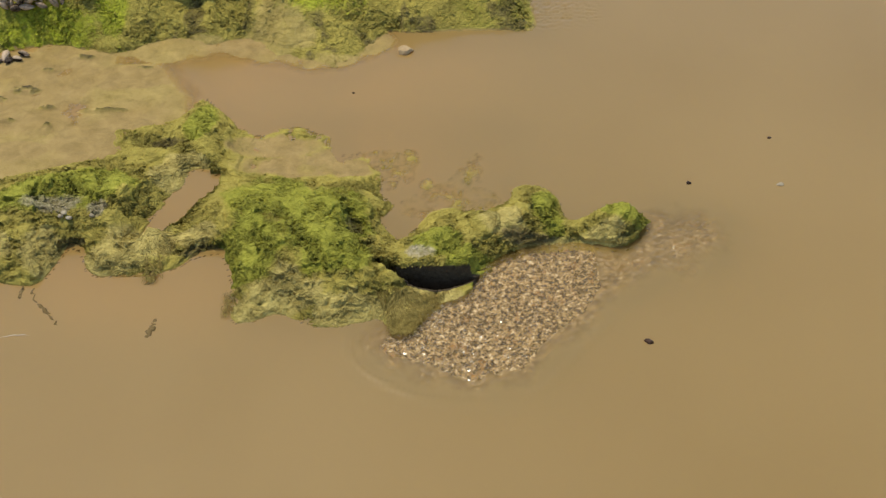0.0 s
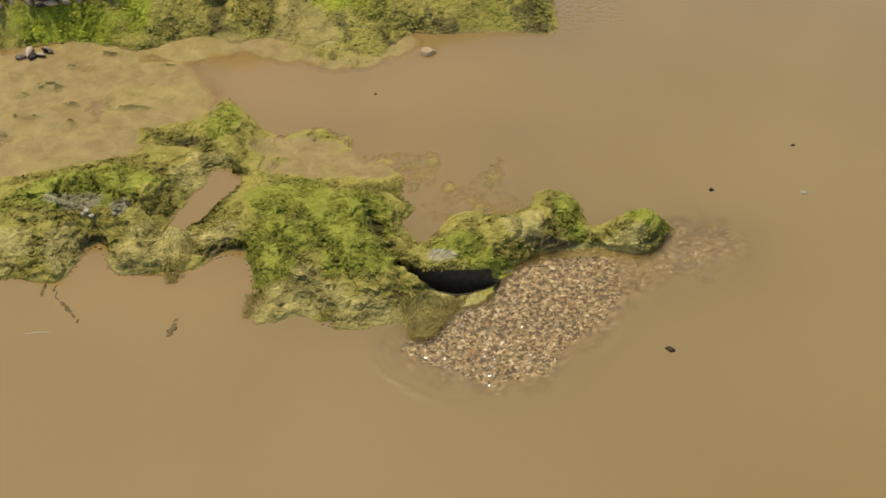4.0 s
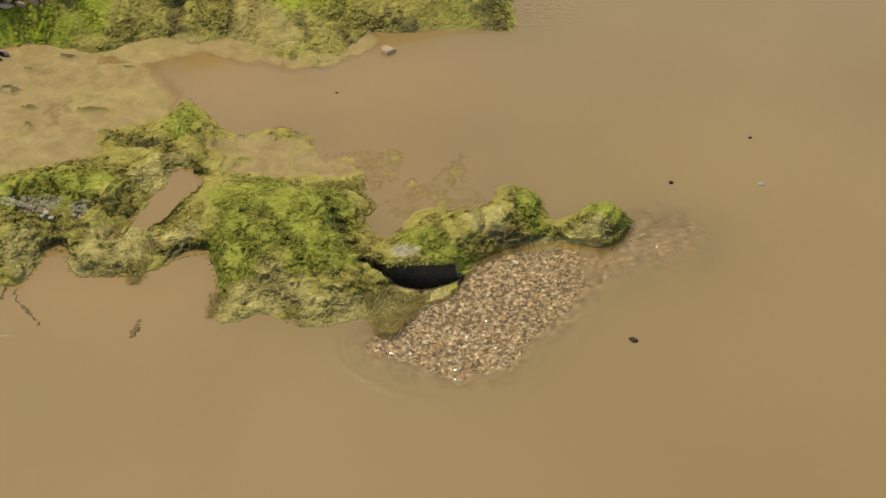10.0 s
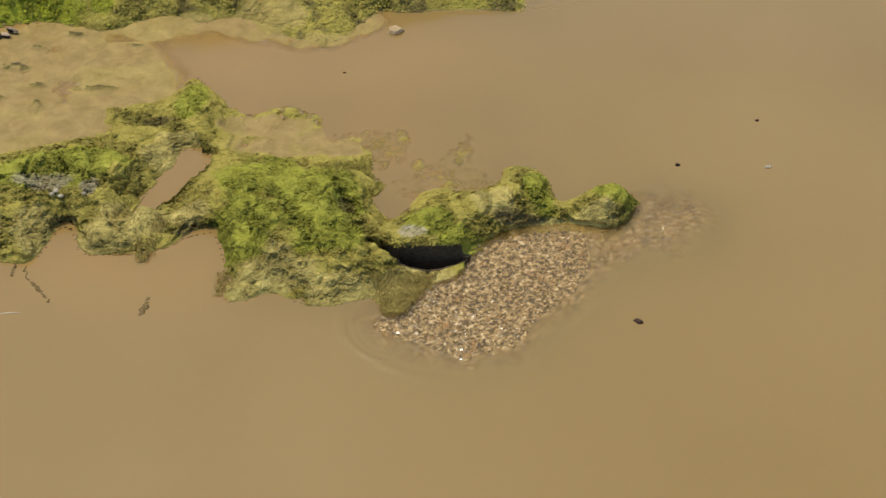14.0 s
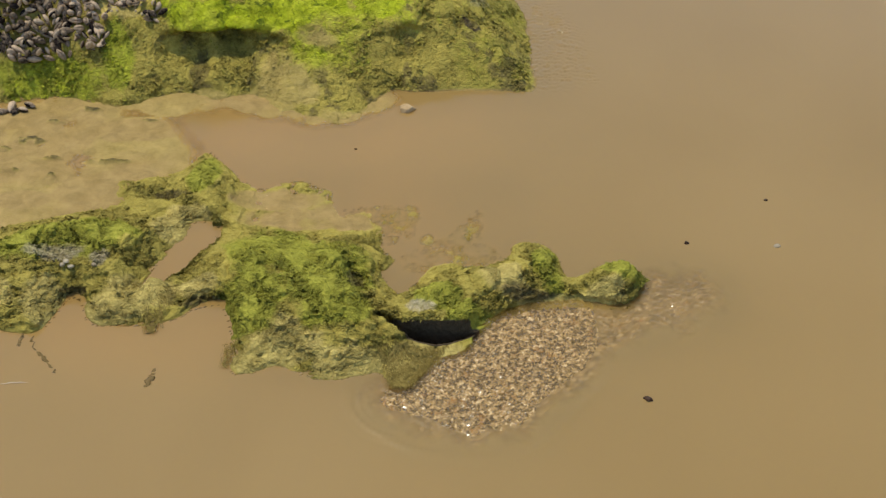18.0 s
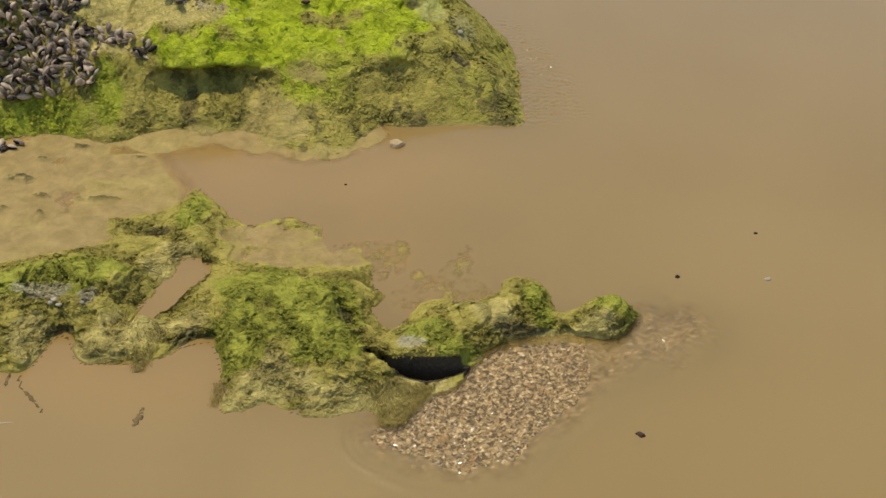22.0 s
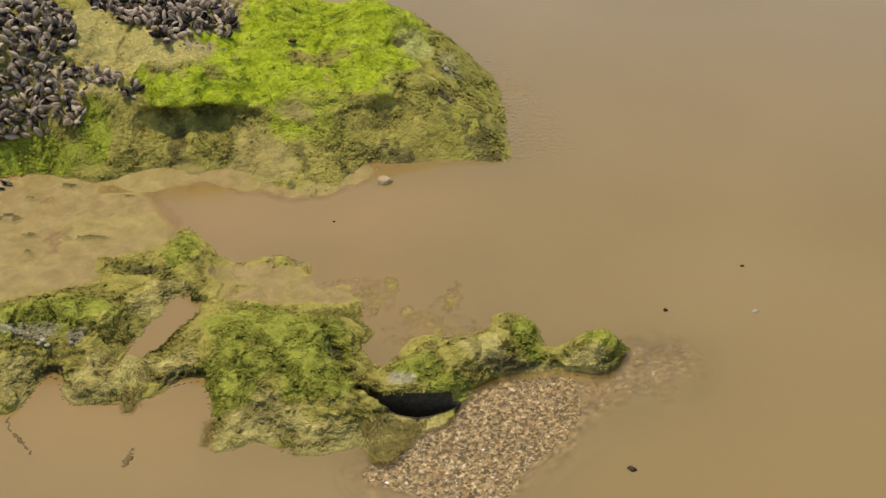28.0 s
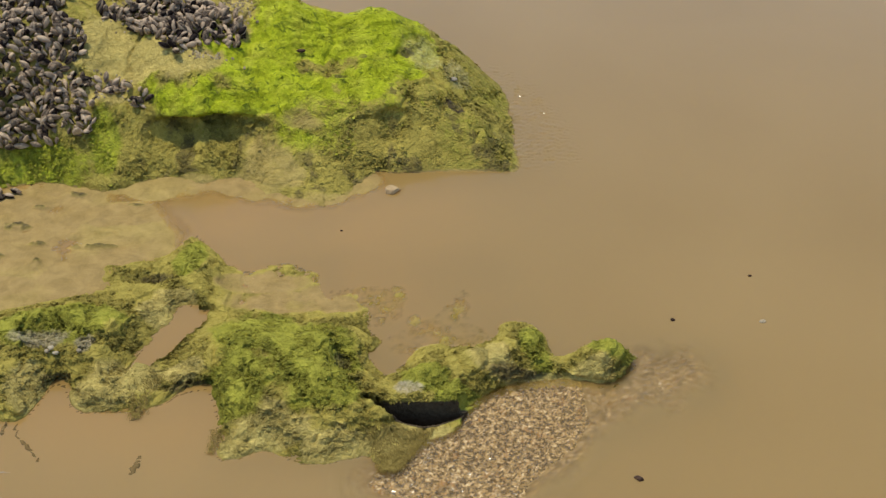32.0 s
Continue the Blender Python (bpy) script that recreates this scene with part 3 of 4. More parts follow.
def low_height(x, y):
    inside = 0.007 + within(LOW_LINE, x + 0.016 * rough(x, y, 0.06, 21), y + 0.012 * rough(x, y, 0.06, 22))
    top = 0.012 + 0.78 * swell(LOW_WEST + LOW_MIDDLE + LOW_EAST, x, y)
    top = top * (1 + 0.14 * rough(x, y, 0.16, 31, 3)) + 0.009 * rough(x, y, 0.07, 32, 3) * ease(0.01, 0.06, top)
    top = top - 0.008 * cracks(x, y, 0.11, 33) * ease(0.02, 0.06, top)
    for cx, cy, rx, ry, h in LOW_PITS:
        top = top - h * np.exp(-(((x - cx) / rx) ** 2 + ((y - cy) / ry) ** 2) ** 1.5)
    flat = patch(LOW_SILT, x, y, 25)
    top = top * (1 - flat) + flat * (0.0075 + 0.007 * rough(x, y, 0.07, 35, 4, 0.6))
    z = np.where(inside > 0, top * (1 - np.exp(-inside / (0.034 + 0.014 * np.exp(-((x + 0.28) / 0.17) ** 4) - 0.017 * ease(0.08, 0.14, x)))) - 0.004, -0.004 + 10.0 * inside)
    z = np.where(z > 0.004, terraced(z, 1.5 * rough(x, y, 0.09, 38, 3), 0.024, 0.35 * (1 - flat)), z)
    cut = gully(x, y)
    bank = np.where(x < -0.617 + 0.42 * (y - 1.87), 0.7, 3.0)
    z = np.where(cut > -0.09, np.minimum(z, -0.012 + bank * np.maximum(-cut, 0) + 0.25 * np.maximum(-cut - 0.03, 0)), z)
    deep, wide = mouth(x, y)
    brow = (0.044 + 0.012 * ease(HOLE[1], 1.63, y) + 0.004 * rough(x, y, 0.04, 36)) * ease(-0.08, 0.14, wide)
    z = np.where((inside > 0) & (wide > -0.14) & (y > HOLE[1] + 0.006) & (y < 1.68), np.maximum(z, brow * ease(0.0, 0.009, inside)), z)
    rim = (0.010 + 0.003 * rough(x, y, 0.03, 37)) * ease(-0.25, 0.12, wide) * ease(-0.05, -0.012, deep) - 0.004
    z = np.where((inside > -0.01) & (wide > -0.25) & (deep < 0.02) & (deep > -0.05), np.maximum(z, rim), z)
    return np.where((wide > 0) & (deep > 0) & (y < HOLE[1] + 0.006), -0.13, z), inside


def low_undercut(x, y, z):
    """How far the foot of the low rock is worn back under its edge, along the eastern arm and the two bays."""
    span = ease(0.09, 0.15, x) + np.exp(-((x + 0.85) / 0.06) ** 2) + np.exp(-((x + 0.52) / 0.07) ** 2)
    return 0.015 * span * ease(0.022, 0.006, z) * ease(-0.03, 0.0, z) * ease(1.80, 1.76, y)


# ---- plan of the high outcrop ----
HIGH_FRONT = [(-1.59, 2.56), (-1.50, 2.515), (-1.361, 2.51), (-1.265, 2.51), (-1.161, 2.542), (-1.079, 2.539), (-0.956, 2.502), (-0.861, 2.508),
              (-0.79, 2.56), (-0.656, 2.54), (-0.544, 2.555), (-0.469, 2.463), (-0.354, 2.428), (-0.28, 2.393), (-0.214, 2.484), (-0.157, 2.579),
              (-0.071, 2.591), (0.028, 2.594), (0.143, 2.597), (0.271, 2.586)]
HIGH_BACK = [(0.265, 2.789), (0.258, 3.01), (0.225, 3.15), (0.15, 3.24), (-0.01, 3.27), (-0.1, 3.31), (-0.33, 3.32), (-0.50, 3.55),
             (-0.88, 3.78), (-1.3, 3.86), (-1.52, 3.80), (-1.60, 3.55), (-1.615, 3.1), (-1.605, 2.75)]
HIGH_LINE = rounded(HIGH_FRONT + HIGH_BACK)
HIGH_HUMPS = [(-1.098, 2.743, 0.228, 0.315, 0.25), (-1.11, 2.60, 0.12, 0.12, 0.21), (-1.25, 3.054, 0.347, 0.35, 0.34), (-0.755, 3.05, 0.244, 0.32, 0.28),
              (-0.706, 2.763, 0.2, 0.138, 0.19), (-0.925, 2.695, 0.06, 0.06, 0.22), (-0.398, 2.862, 0.238, 0.257, 0.20),
              (-0.274, 3.12, 0.215, 0.2, 0.262), (-0.093, 2.897, 0.191, 0.259, 0.17), (0.112, 2.83, 0.154, 0.207, 0.11),
              (0.158, 2.688, 0.1, 0.128, 0.08), (-0.259, 2.666, 0.2, 0.128, 0.07), (-0.453, 2.70, 0.099, 0.065, 0.13),
              (-1.033, 2.586, 0.146, 0.122, 0.06), (-1.5, 3.1, 0.35, 0.5, 0.3), (-0.72, 3.30, 0.3, 0.22, 0.33), (-1.1, 3.45, 0.4, 0.3, 0.38), (-0.43, 3.14, 0.17, 0.2, 0.305), (-0.34, 3.17, 0.13, 0.15, 0.285), (0.06, 3.05, 0.16, 0.16, 0.165), (-0.12, 3.12, 0.16, 0.15, 0.235)]
HIGH_LIME = [(-0.335, 2.935, 0.295, 0.305), (-0.706, 2.763, 0.183, 0.105), (-0.113, 3.01, 0.16, 0.195), (-0.62, 2.86, 0.3, 0.14),
             (-0.506, 2.78, 0.2, 0.13), (-0.276, 3.132, 0.181, 0.105)]
HIGH_BEIGE = [(-0.959, 2.882, 0.135, 0.169), (-0.84, 2.832, 0.117, 0.09), (-0.924, 2.716, 0.058, 0.032), (-0.592, 3.092, 0.071, 0.125),
              (-0.723, 2.83, 0.1, 0.043)]
HIGH_SANDY = [(-0.30, 2.43, 0.10, 0.045), (-0.461, 2.54, 0.09, 0.09), (-0.7, 2.545, 0.131, 0.02), (-0.36, 2.67, 0.07, 0.025)]
HIGH_MOSS = [(-1.13, 2.56, 0.16, 0.06), (-0.93, 2.62, 0.05, 0.08), (-0.5, 2.72, 0.1, 0.05)]
# Slits and spots given by dark colour alone, without relief
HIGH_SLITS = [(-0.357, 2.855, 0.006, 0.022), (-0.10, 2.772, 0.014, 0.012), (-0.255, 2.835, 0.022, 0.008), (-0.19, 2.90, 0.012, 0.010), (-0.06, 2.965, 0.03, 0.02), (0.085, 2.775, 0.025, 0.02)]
# Rock darkened under the mussel beds, painting the shade between shells
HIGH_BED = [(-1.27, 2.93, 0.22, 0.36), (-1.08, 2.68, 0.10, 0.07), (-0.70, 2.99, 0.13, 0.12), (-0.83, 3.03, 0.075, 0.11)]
HIGH_OLIVE = [(0.075, 2.692, 0.185, 0.162), (0.171, 2.931, 0.107, 0.22), (-0.224, 2.694, 0.133, 0.066)]
HIGH_GREY = [(-0.006, 2.952, 0.062, 0.094), (0.089, 2.912, 0.044, 0.061), (-0.204, 3.13, 0.027, 0.05)]


def high_height(x, y):
    inside = 0.008 * ease(-0.3, 0.1, x) + within(HIGH_LINE, x + 0.014 * rough(x, y, 0.07, 41), y + 0.014 * rough(x, y, 0.07, 42))
    top = 0.02 + swell(HIGH_HUMPS, x, y, 4.0)
    top = top * (1 + 0.10 * rough(x, y, 0.25, 43, 3)) + 0.016 * rough(x, y, 0.09, 44, 3)
    top = top - 0.012 * cracks(x, y, 0.2, 45)
    top = terraced(top, 1.3 * rough(x, y, 0.16, 46, 3), 0.03, 0.2)
    slope = 0.065 + 0.04 * ease(-0.1, 0.2, x)  + 0.09 * np.exp(-((x + 0.33) / 0.12) ** 2) + 0.085 * ease(-0.80, -0.95, x)
    z = np.where(inside > 0, top * (1 - np.exp(-inside / slope)) - 0.004, -0.004 + 2.6 * inside)
    return z, inside


def high_undercut(x, y, z):
    """How far the wall under the brow is worn back."""
    span = 0.75 * np.exp(-((x + 0.74) / 0.07) ** 2) + np.exp(-((x + 0.62) / 0.075) ** 2) + 0.5 * np.exp(-((x + 0.51) / 0.05) ** 2) + 0.5 * np.exp(-((x + 0.10) / 0.08) ** 2)
    span = span * (1 + 0.35 * rough(x, y, 0.06, 60, 3))
    low = 0.055 + 0.03 * rough(x, y, 0.08, 47, 3)
    return 0.084 * span * ease(low - 0.02, low + 0.03, z) * (1 - ease(0.11, 0.155, z)) * ease(3.0, 2.75, y)


def clothed(x, y, z, amount, seed, sizes=(0.013, 0.034), groove=0.0):
    """The surface with its growth: scales and wrinkles pushed out along the normals. Gives the places and the height of the growth."""
    n = facing(x, y, z)
    live = (z > -0.012).ravel()
    p = [c.ravel()[live] for c in (x, y, z)]
    lush, cut = amount.ravel()[live], (groove + 0 * x).ravel()[live]
    small, large = scales3(p, sizes[0], seed), 0.5 + 0.5 * rough3(p, sizes[1], seed + 1, 2)
    fold, wrinkle = creases3(p, 0.06, seed + 2), creases3([c * k for c, k in zip(p, (0.75, 1.2, 1.1))], 0.021, seed + 4)
    broad = ease(0.28, 0.02, np.abs(rough3(p, 0.085, seed + 6, 3)))
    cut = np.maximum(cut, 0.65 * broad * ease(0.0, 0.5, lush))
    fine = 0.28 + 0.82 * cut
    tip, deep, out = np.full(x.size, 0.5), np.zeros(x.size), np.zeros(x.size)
    # Low tip values follow folds and wrinkles, where the material paints shade
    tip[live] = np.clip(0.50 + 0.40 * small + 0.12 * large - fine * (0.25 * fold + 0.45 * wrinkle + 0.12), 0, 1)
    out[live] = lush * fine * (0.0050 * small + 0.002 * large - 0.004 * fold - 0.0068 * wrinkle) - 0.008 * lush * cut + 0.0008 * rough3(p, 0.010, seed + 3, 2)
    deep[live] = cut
    tip, deep, out = (c.reshape(x.shape) for c in (tip, deep, out))
    return x + out * n[0], y + out * n[1], z + out * n[2], tip, deep


def fronds(name, label, rock, x, y, z, chance, count, values, seed, length=(0.006, 0.013)):
    """Small curved blades of weed rooted in a rock's surface, hanging down its slope; they take their tint from where they root."""
    rnd = np.random.default_rng(seed)
    n = [c.ravel() for c in facing(x, y, z)]
    odds = np.clip(chance, 0, 1).ravel()
    root = rnd.choice(odds.size, count, p=odds / odds.sum())
    normal = np.stack([c[root] for c in n], -1)
    at = np.stack([c.ravel()[root] for c in (x, y, z)], -1)
    way = np.array([0, -0.25, -1.0]) + rnd.normal(0, 0.75, (count, 3))
    way -= normal * (way * normal).sum(1, keepdims=True)
    way /= np.linalg.norm(way, axis=1, keepdims=True)
    side = np.cross(normal, way)
    size = rnd.uniform(*length, (count, 1))
    broad, lift, bend = size * rnd.uniform(0.28, 0.5, (count, 1)), rnd.uniform(0.05, 0.26, (count, 1)), rnd.normal(0, 0.25, (count, 1))
    rows = []
    for s, w, up in ((-0.1, 0.45, -0.05), (0.5, 1.0, 0.8), (1.0, 0.4, 0.75)):
        middle = at + way * size * s + normal * size * lift * up + side * size * bend * s * s
        rows += [middle - side * broad * w, middle + side * broad * w]
    co = np.stack(rows, 1).reshape(-1, 3)
    first = 6 * np.arange(count)[:, None]
    quads = np.concatenate([first + np.array([0, 1, 3, 2]), first + np.array([2, 3, 5, 4])])
    me = bpy.data.meshes.new(name)
    me.vertices.add(len(co))
    me.vertices.foreach_set("co", co.ravel())
    me.loops.add(quads.size)
    me.loops.foreach_set("vertex_index", quads.ravel().astype(np.int32))
    me.polygons.add(len(quads))
    me.polygons.foreach_set("loop_start", np.arange(0, quads.size, 4, dtype=np.int32))
    me.update(calc_edges=True)
    me.polygons.foreach_set("use_smooth", np.ones(len(quads), bool))
    # Blades coloured darker towards the root, painting the shade beneath the turf
    tone = np.repeat(rnd.uniform(0.6, 1.1, count), 6) * np.tile([0.3, 0.3, 0.7, 0.7, 1.0, 1.0], count)
    for key, value in values.items():
        v = tone if key == "tip" else np.repeat(value.ravel()[root], 6) + (np.repeat(rnd.normal(0, 0.12, count), 6) if key in ("green", "lime") else 0)
        me.attributes.new(key, "FLOAT", "POINT").data.foreach_set("value", v.astype(np.float32))
    me.materials.append(ROCK)
    ob = new(name, me)
    ob.parent = rock
    return tagged(ob, label)


def build_high_rock():
    x, y = np.meshgrid(np.arange(-1.66, 0.42, 0.0032), np.arange(2.32, 3.95, 0.002))
    z, inside = high_height(x, y)
    x, y0, y, z = even_rows(x, y, y + high_undercut(x, y, z), z, 540)
    inside = within(HIGH_LINE, x, y0)
    lime = patch(HIGH_LIME, x, y0, 51)
    beige, olive, grey, sandy = (patch(b, x, y0, s, 0.7) for b, s in ((HIGH_BEIGE, 52), (HIGH_OLIVE, 53), (HIGH_GREY, 54), (HIGH_SANDY, 49)))
    lime = lime * (1 - 0.9 * beige) * (1 - 0.5 * grey) * (1 - 0.5 * olive) * ease(-0.2, 0.25, 0.35 + rough(x, y0, 0.12, 55))
    bare = np.maximum(np.maximum(beige, 0.6 * lime), 0.7 * sandy)
    shaggy = ease(-0.35, 0.15, rough(x, y0, 0.11, 70, 3))
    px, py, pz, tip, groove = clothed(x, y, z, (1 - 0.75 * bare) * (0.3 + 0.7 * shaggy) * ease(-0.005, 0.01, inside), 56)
    tip = tip * (1 - bare) + bare * (0.3 + 0.5 * tip)
    silt = np.maximum(ease(0.010, -0.004, z), 0.45 * sandy)
    green = np.maximum(0.85 * patch(HIGH_MOSS, x, y0, 50), 0.5 * (1 - beige) * (0.6 + 0.6 * rough(x, y0, 0.1, 59)) * (1 - 0.7 * ease(2.74, 2.66, y0) * ease(-0.9, -0.8, x) * ease(0.1, -0.1, x)))
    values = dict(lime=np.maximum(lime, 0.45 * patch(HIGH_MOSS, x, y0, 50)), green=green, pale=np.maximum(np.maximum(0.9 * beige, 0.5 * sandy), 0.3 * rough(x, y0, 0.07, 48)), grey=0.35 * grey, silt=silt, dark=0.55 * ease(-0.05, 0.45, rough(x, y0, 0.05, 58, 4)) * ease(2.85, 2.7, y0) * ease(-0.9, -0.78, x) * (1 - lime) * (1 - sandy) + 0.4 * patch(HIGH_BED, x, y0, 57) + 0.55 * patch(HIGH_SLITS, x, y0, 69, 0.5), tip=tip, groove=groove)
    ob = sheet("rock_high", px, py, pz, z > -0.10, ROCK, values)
    chance = (1 - 0.985 * np.clip(np.maximum(1.6 * lime, beige), 0, 1)) * (1 - 0.7 * sandy) * (0.1 + 0.9 * shaggy) * (0.12 + 0.88 * groove) * (z > 0.0) * (y0 < 3.4) * (x > -1.45) * (1 - 0.5 * patch(HIGH_MOSS, x, y0, 50))
    fronds("weed_turf", "short olive and green weed on the rock", ob, px, py, pz, chance, 18000, values, 301)
    return tagged(ob, "high shore rock covered in lime green algae and olive weed", "rock")


def build_low_rock():
    x, y = np.meshgrid(np.arange(-1.30, 0.52, 0.0022), np.arange(1.40, 2.36, 0.002))
    z, inside = low_height(x, y)
    deep, wide = mouth(x, y)
    x, y0, y, z = even_rows(x, y, y + low_undercut(x, y, z), z, 450)
    inside = 0.007 + within(LOW_LINE, x, y0)
    deep, wide = mouth(x, y0)
    # Inside of the hollow, coloured dark so that its shade is painted in
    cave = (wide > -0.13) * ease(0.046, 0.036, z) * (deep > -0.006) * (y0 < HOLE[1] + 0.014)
    green, pale, grey, silt = (patch(b, x, y0, s, 0.6) for b, s in ((LOW_GREEN, 61), (LOW_PALE, 62), (LOW_GREY, 63), (LOW_SILT, 64)))
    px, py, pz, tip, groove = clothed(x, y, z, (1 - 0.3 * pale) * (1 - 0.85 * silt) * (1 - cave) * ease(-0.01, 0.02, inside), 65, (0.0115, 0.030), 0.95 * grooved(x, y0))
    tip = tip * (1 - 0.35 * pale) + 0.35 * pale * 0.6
    values = dict(lime=0 * x, green=green, pale=pale * (1 - 0.8 * green), grey=0.62 * grey, silt=np.maximum((0.84 + 0.4 * rough(x, y0, 0.08, 29)) * silt, ease(0.005, -0.004, z) * (1 - ease(-0.1, 0.0, x) * (y0 < 1.75))) * (1 - cave), dark=np.maximum(cave, 0.6 * patch(LOW_SHADE, x, y0, 68, 0.6)), tip=np.maximum(tip, silt * 0.5), groove=groove * (1 - silt))
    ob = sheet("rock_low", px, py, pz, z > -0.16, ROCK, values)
    chance = (1 - 0.72 * pale) * (1 - silt) * (1 - cave) * (z > 0.007) * (x > -1.2) * (0.06 + groove ** 1.5)
    fronds("weed_turf", "short wet green and olive weed on the rock", ob, px, py, pz, chance, 15000, values, 302, (0.004, 0.008))
    return tagged(ob, "low uneven shore rock with green algae and pale bare patches", "rock")


# ---- the silted shelf between the two outcrops ----
SHELF_LINE = rounded([(-1.545, 2.40), (-1.45, 2.47), (-1.256, 2.55), (-1.071, 2.6), (-0.938, 2.56), (-0.767, 2.46), (-0.70, 2.373), (-0.655, 2.282), (-0.655, 2.16),
                      (-0.74, 2.06), (-0.80, 2.0), (-0.88, 1.95), (-1.104, 1.90), (-1.265, 1.90), (-1.45, 1.95), (-1.55, 2.05)])
APRON_LINE = rounded([(-0.95, 2.56), (-0.80, 2.62), (-0.50, 2.62), (-0.20, 2.60), (-0.13, 2.53), (-0.25, 2.44), (-0.35, 2.40), (-0.48, 2.43), (-0.62, 2.47), (-0.75, 2.44), (-0.86, 2.46)])
SHELF_SILT = [(-0.851, 2.386, 0.15, 0.075), (-0.922, 2.112, 0.102, 0.051), (-1.085, 2.078, 0.101, 0.041), (-1.2, 2.42, 0.1, 0.04)]
SHELF_DARK = [(-0.95, 2.282, 0.016, 0.013), (-1.12, 2.33, 0.04, 0.012), (-1.022, 2.159, 0.010, 0.022), (-0.9, 2.235, 0.06, 0.007), (-1.15, 2.20, 0.03, 0.008), (-1.2, 2.29, 0.03, 0.010),
              (-0.87, 2.30, 0.03, 0.006), (-1.04, 2.25, 0.025, 0.006), (-1.08, 2.42, 0.03, 0.008), (-0.82, 2.43, 0.02, 0.005), (-1.0, 2.48, 0.03, 0.006), (-1.17, 2.12, 0.03, 0.007)]


def shelf_height(x, y):
    inside = within(SHELF_LINE, x + 0.015 * rough(x, y, 0.08, 71), y + 0.015 * rough(x, y, 0.08, 72))
    z = 0.0060 + 0.010 * rough(x, y, 0.17, 73, 5, 0.6)
    z = z + 0.007 * patch(SHELF_DARK, x, y, 74)
    z = z * (1 - patch(SHELF_SILT, x, y, 75)) + patch(SHELF_SILT, x, y, 75) * (0.0070 + 0.001 * rough(x, y, 0.1, 76))
    shelf = np.where(inside > 0, z * (1 - np.exp(-inside / 0.09)) - 0.002, -0.002 + 0.3 * inside + 2.4 * np.minimum(inside + 0.02, 0))
    sand = within(APRON_LINE, x + 0.03 * rough(x, y, 0.09, 88), y + 0.03 * rough(x, y, 0.09, 89))
    bank = np.where(sand > 0, (0.007 + 0.007 * rough(x, y, 0.05, 90, 4)) * (1 - np.exp(-sand / 0.05)) - 0.002, -0.002 + 0.3 * sand + 2.4 * np.minimum(sand + 0.02, 0))
    return np.maximum(shelf, bank)


def build_shelf():
    x, y = np.meshgrid(np.arange(-1.62, -0.04, 0.005), np.arange(1.85, 2.7, 0.005))
    z = shelf_height(x, y)
    silt, dark = patch(SHELF_SILT, x, y, 75), patch(SHELF_DARK, x, y, 74, 0.8)
    scales = turf(x, y, 0.013, 77)
    dark = dark * ease(-0.25, 0.2, rough(x, y, 0.02, 79, 3))
    z = z + 0.008 * scales * dark
    film = ease(-0.9, 0.75, rough(x, y, 0.26, 78, 5, 0.55))
    values = dict(lime=0.03 * film, green=0.22 * film, pale=0.6 + 0 * x, grey=0.2 * dark, silt=np.maximum(np.maximum(0.9 * silt, ease(0.002, -0.002, z)), 0.55 + 0.45 * (1 - film)) * (1 - 0.8 * dark), dark=0.7 * dark, tip=0.3 + 0 * x)
    ob = sheet("rock_shelf", x, y, z, z > -0.1, ROCK, values)
    return tagged(ob, "flat silted rock shelf and sand bank with a thin green film", "rock")


# ---- submerged ribs beside the low outcrop ----
RIBS = [(0.084, 2.005, 0.022, 0.035, 0.034), (0.062, 1.955, 0.034, 0.034, 0.038), (0.03, 1.91, 0.04, 0.03, 0.040), (-0.012, 1.89, 0.034, 0.026, 0.038),
        (-0.036, 1.928, 0.020, 0.026, 0.034), (-0.03, 1.85, 0.06, 0.035, 0.050), (0.07, 1.865, 0.06, 0.04, 0.048), (0.02, 1.87, 0.06, 0.04, 0.048), (-0.15, 1.985, 0.06, 0.05, 0.036), (-0.20, 2.02, 0.06, 0.035, 0.036),
        (-0.13, 2.035, 0.05, 0.024, 0.034), (-0.078, 2.03, 0.024, 0.034, 0.034), (-0.085, 1.968, 0.022, 0.035, 0.032), (-0.12, 1.93, 0.035, 0.03, 0.036)]


def ribs_height(x, y):
    d = swell(RIBS, x, y, 3.0)
    return np.minimum(-0.030 + d * (1 + 0.8 * rough(x, y, 0.025, 81, 4, 0.6)) + 0.004 * turf(x, y, 0.012, 82), -0.0026 + 0.0085 * rough(x, y, 0.035, 84, 4, 0.65))


def build_ribs():
    x, y = np.meshgrid(np.arange(-0.34, 0.2, 0.0045), np.arange(1.78, 2.2, 0.0045))
    z = ribs_height(x, y)
    zero = 0 * x
    ob = sheet("rock_ribs", x, y, z, z > -0.034, ROCK, dict(lime=zero, green=zero + 0.08, pale=zero + 0.15, grey=zero, silt=np.maximum(0.45 + 0.6 * rough(x, y, 0.05, 83), ease(-0.002, -0.010, z)), dark=zero + 0.22, tip=0.15 + 0.4 * turf(x, y, 0.012, 82)))
    return tagged(ob, "submerged brown rock ribs showing through cloudy water", "rock")


# ---- sand and water, out to the horizon ----
def spread(low, high, step, far=2500.0):
    """Grid lines: close between low and high, ever wider beyond."""
    lines, gap, reach = list(np.arange(low, high, step)), step, 0.0
    out = []
    while reach < far:
        gap *= 1.18
        reach += gap
        out.append(reach)
    return np.array([low - r for r in reversed(out)] + lines + [lines[-1] + r for r in out])


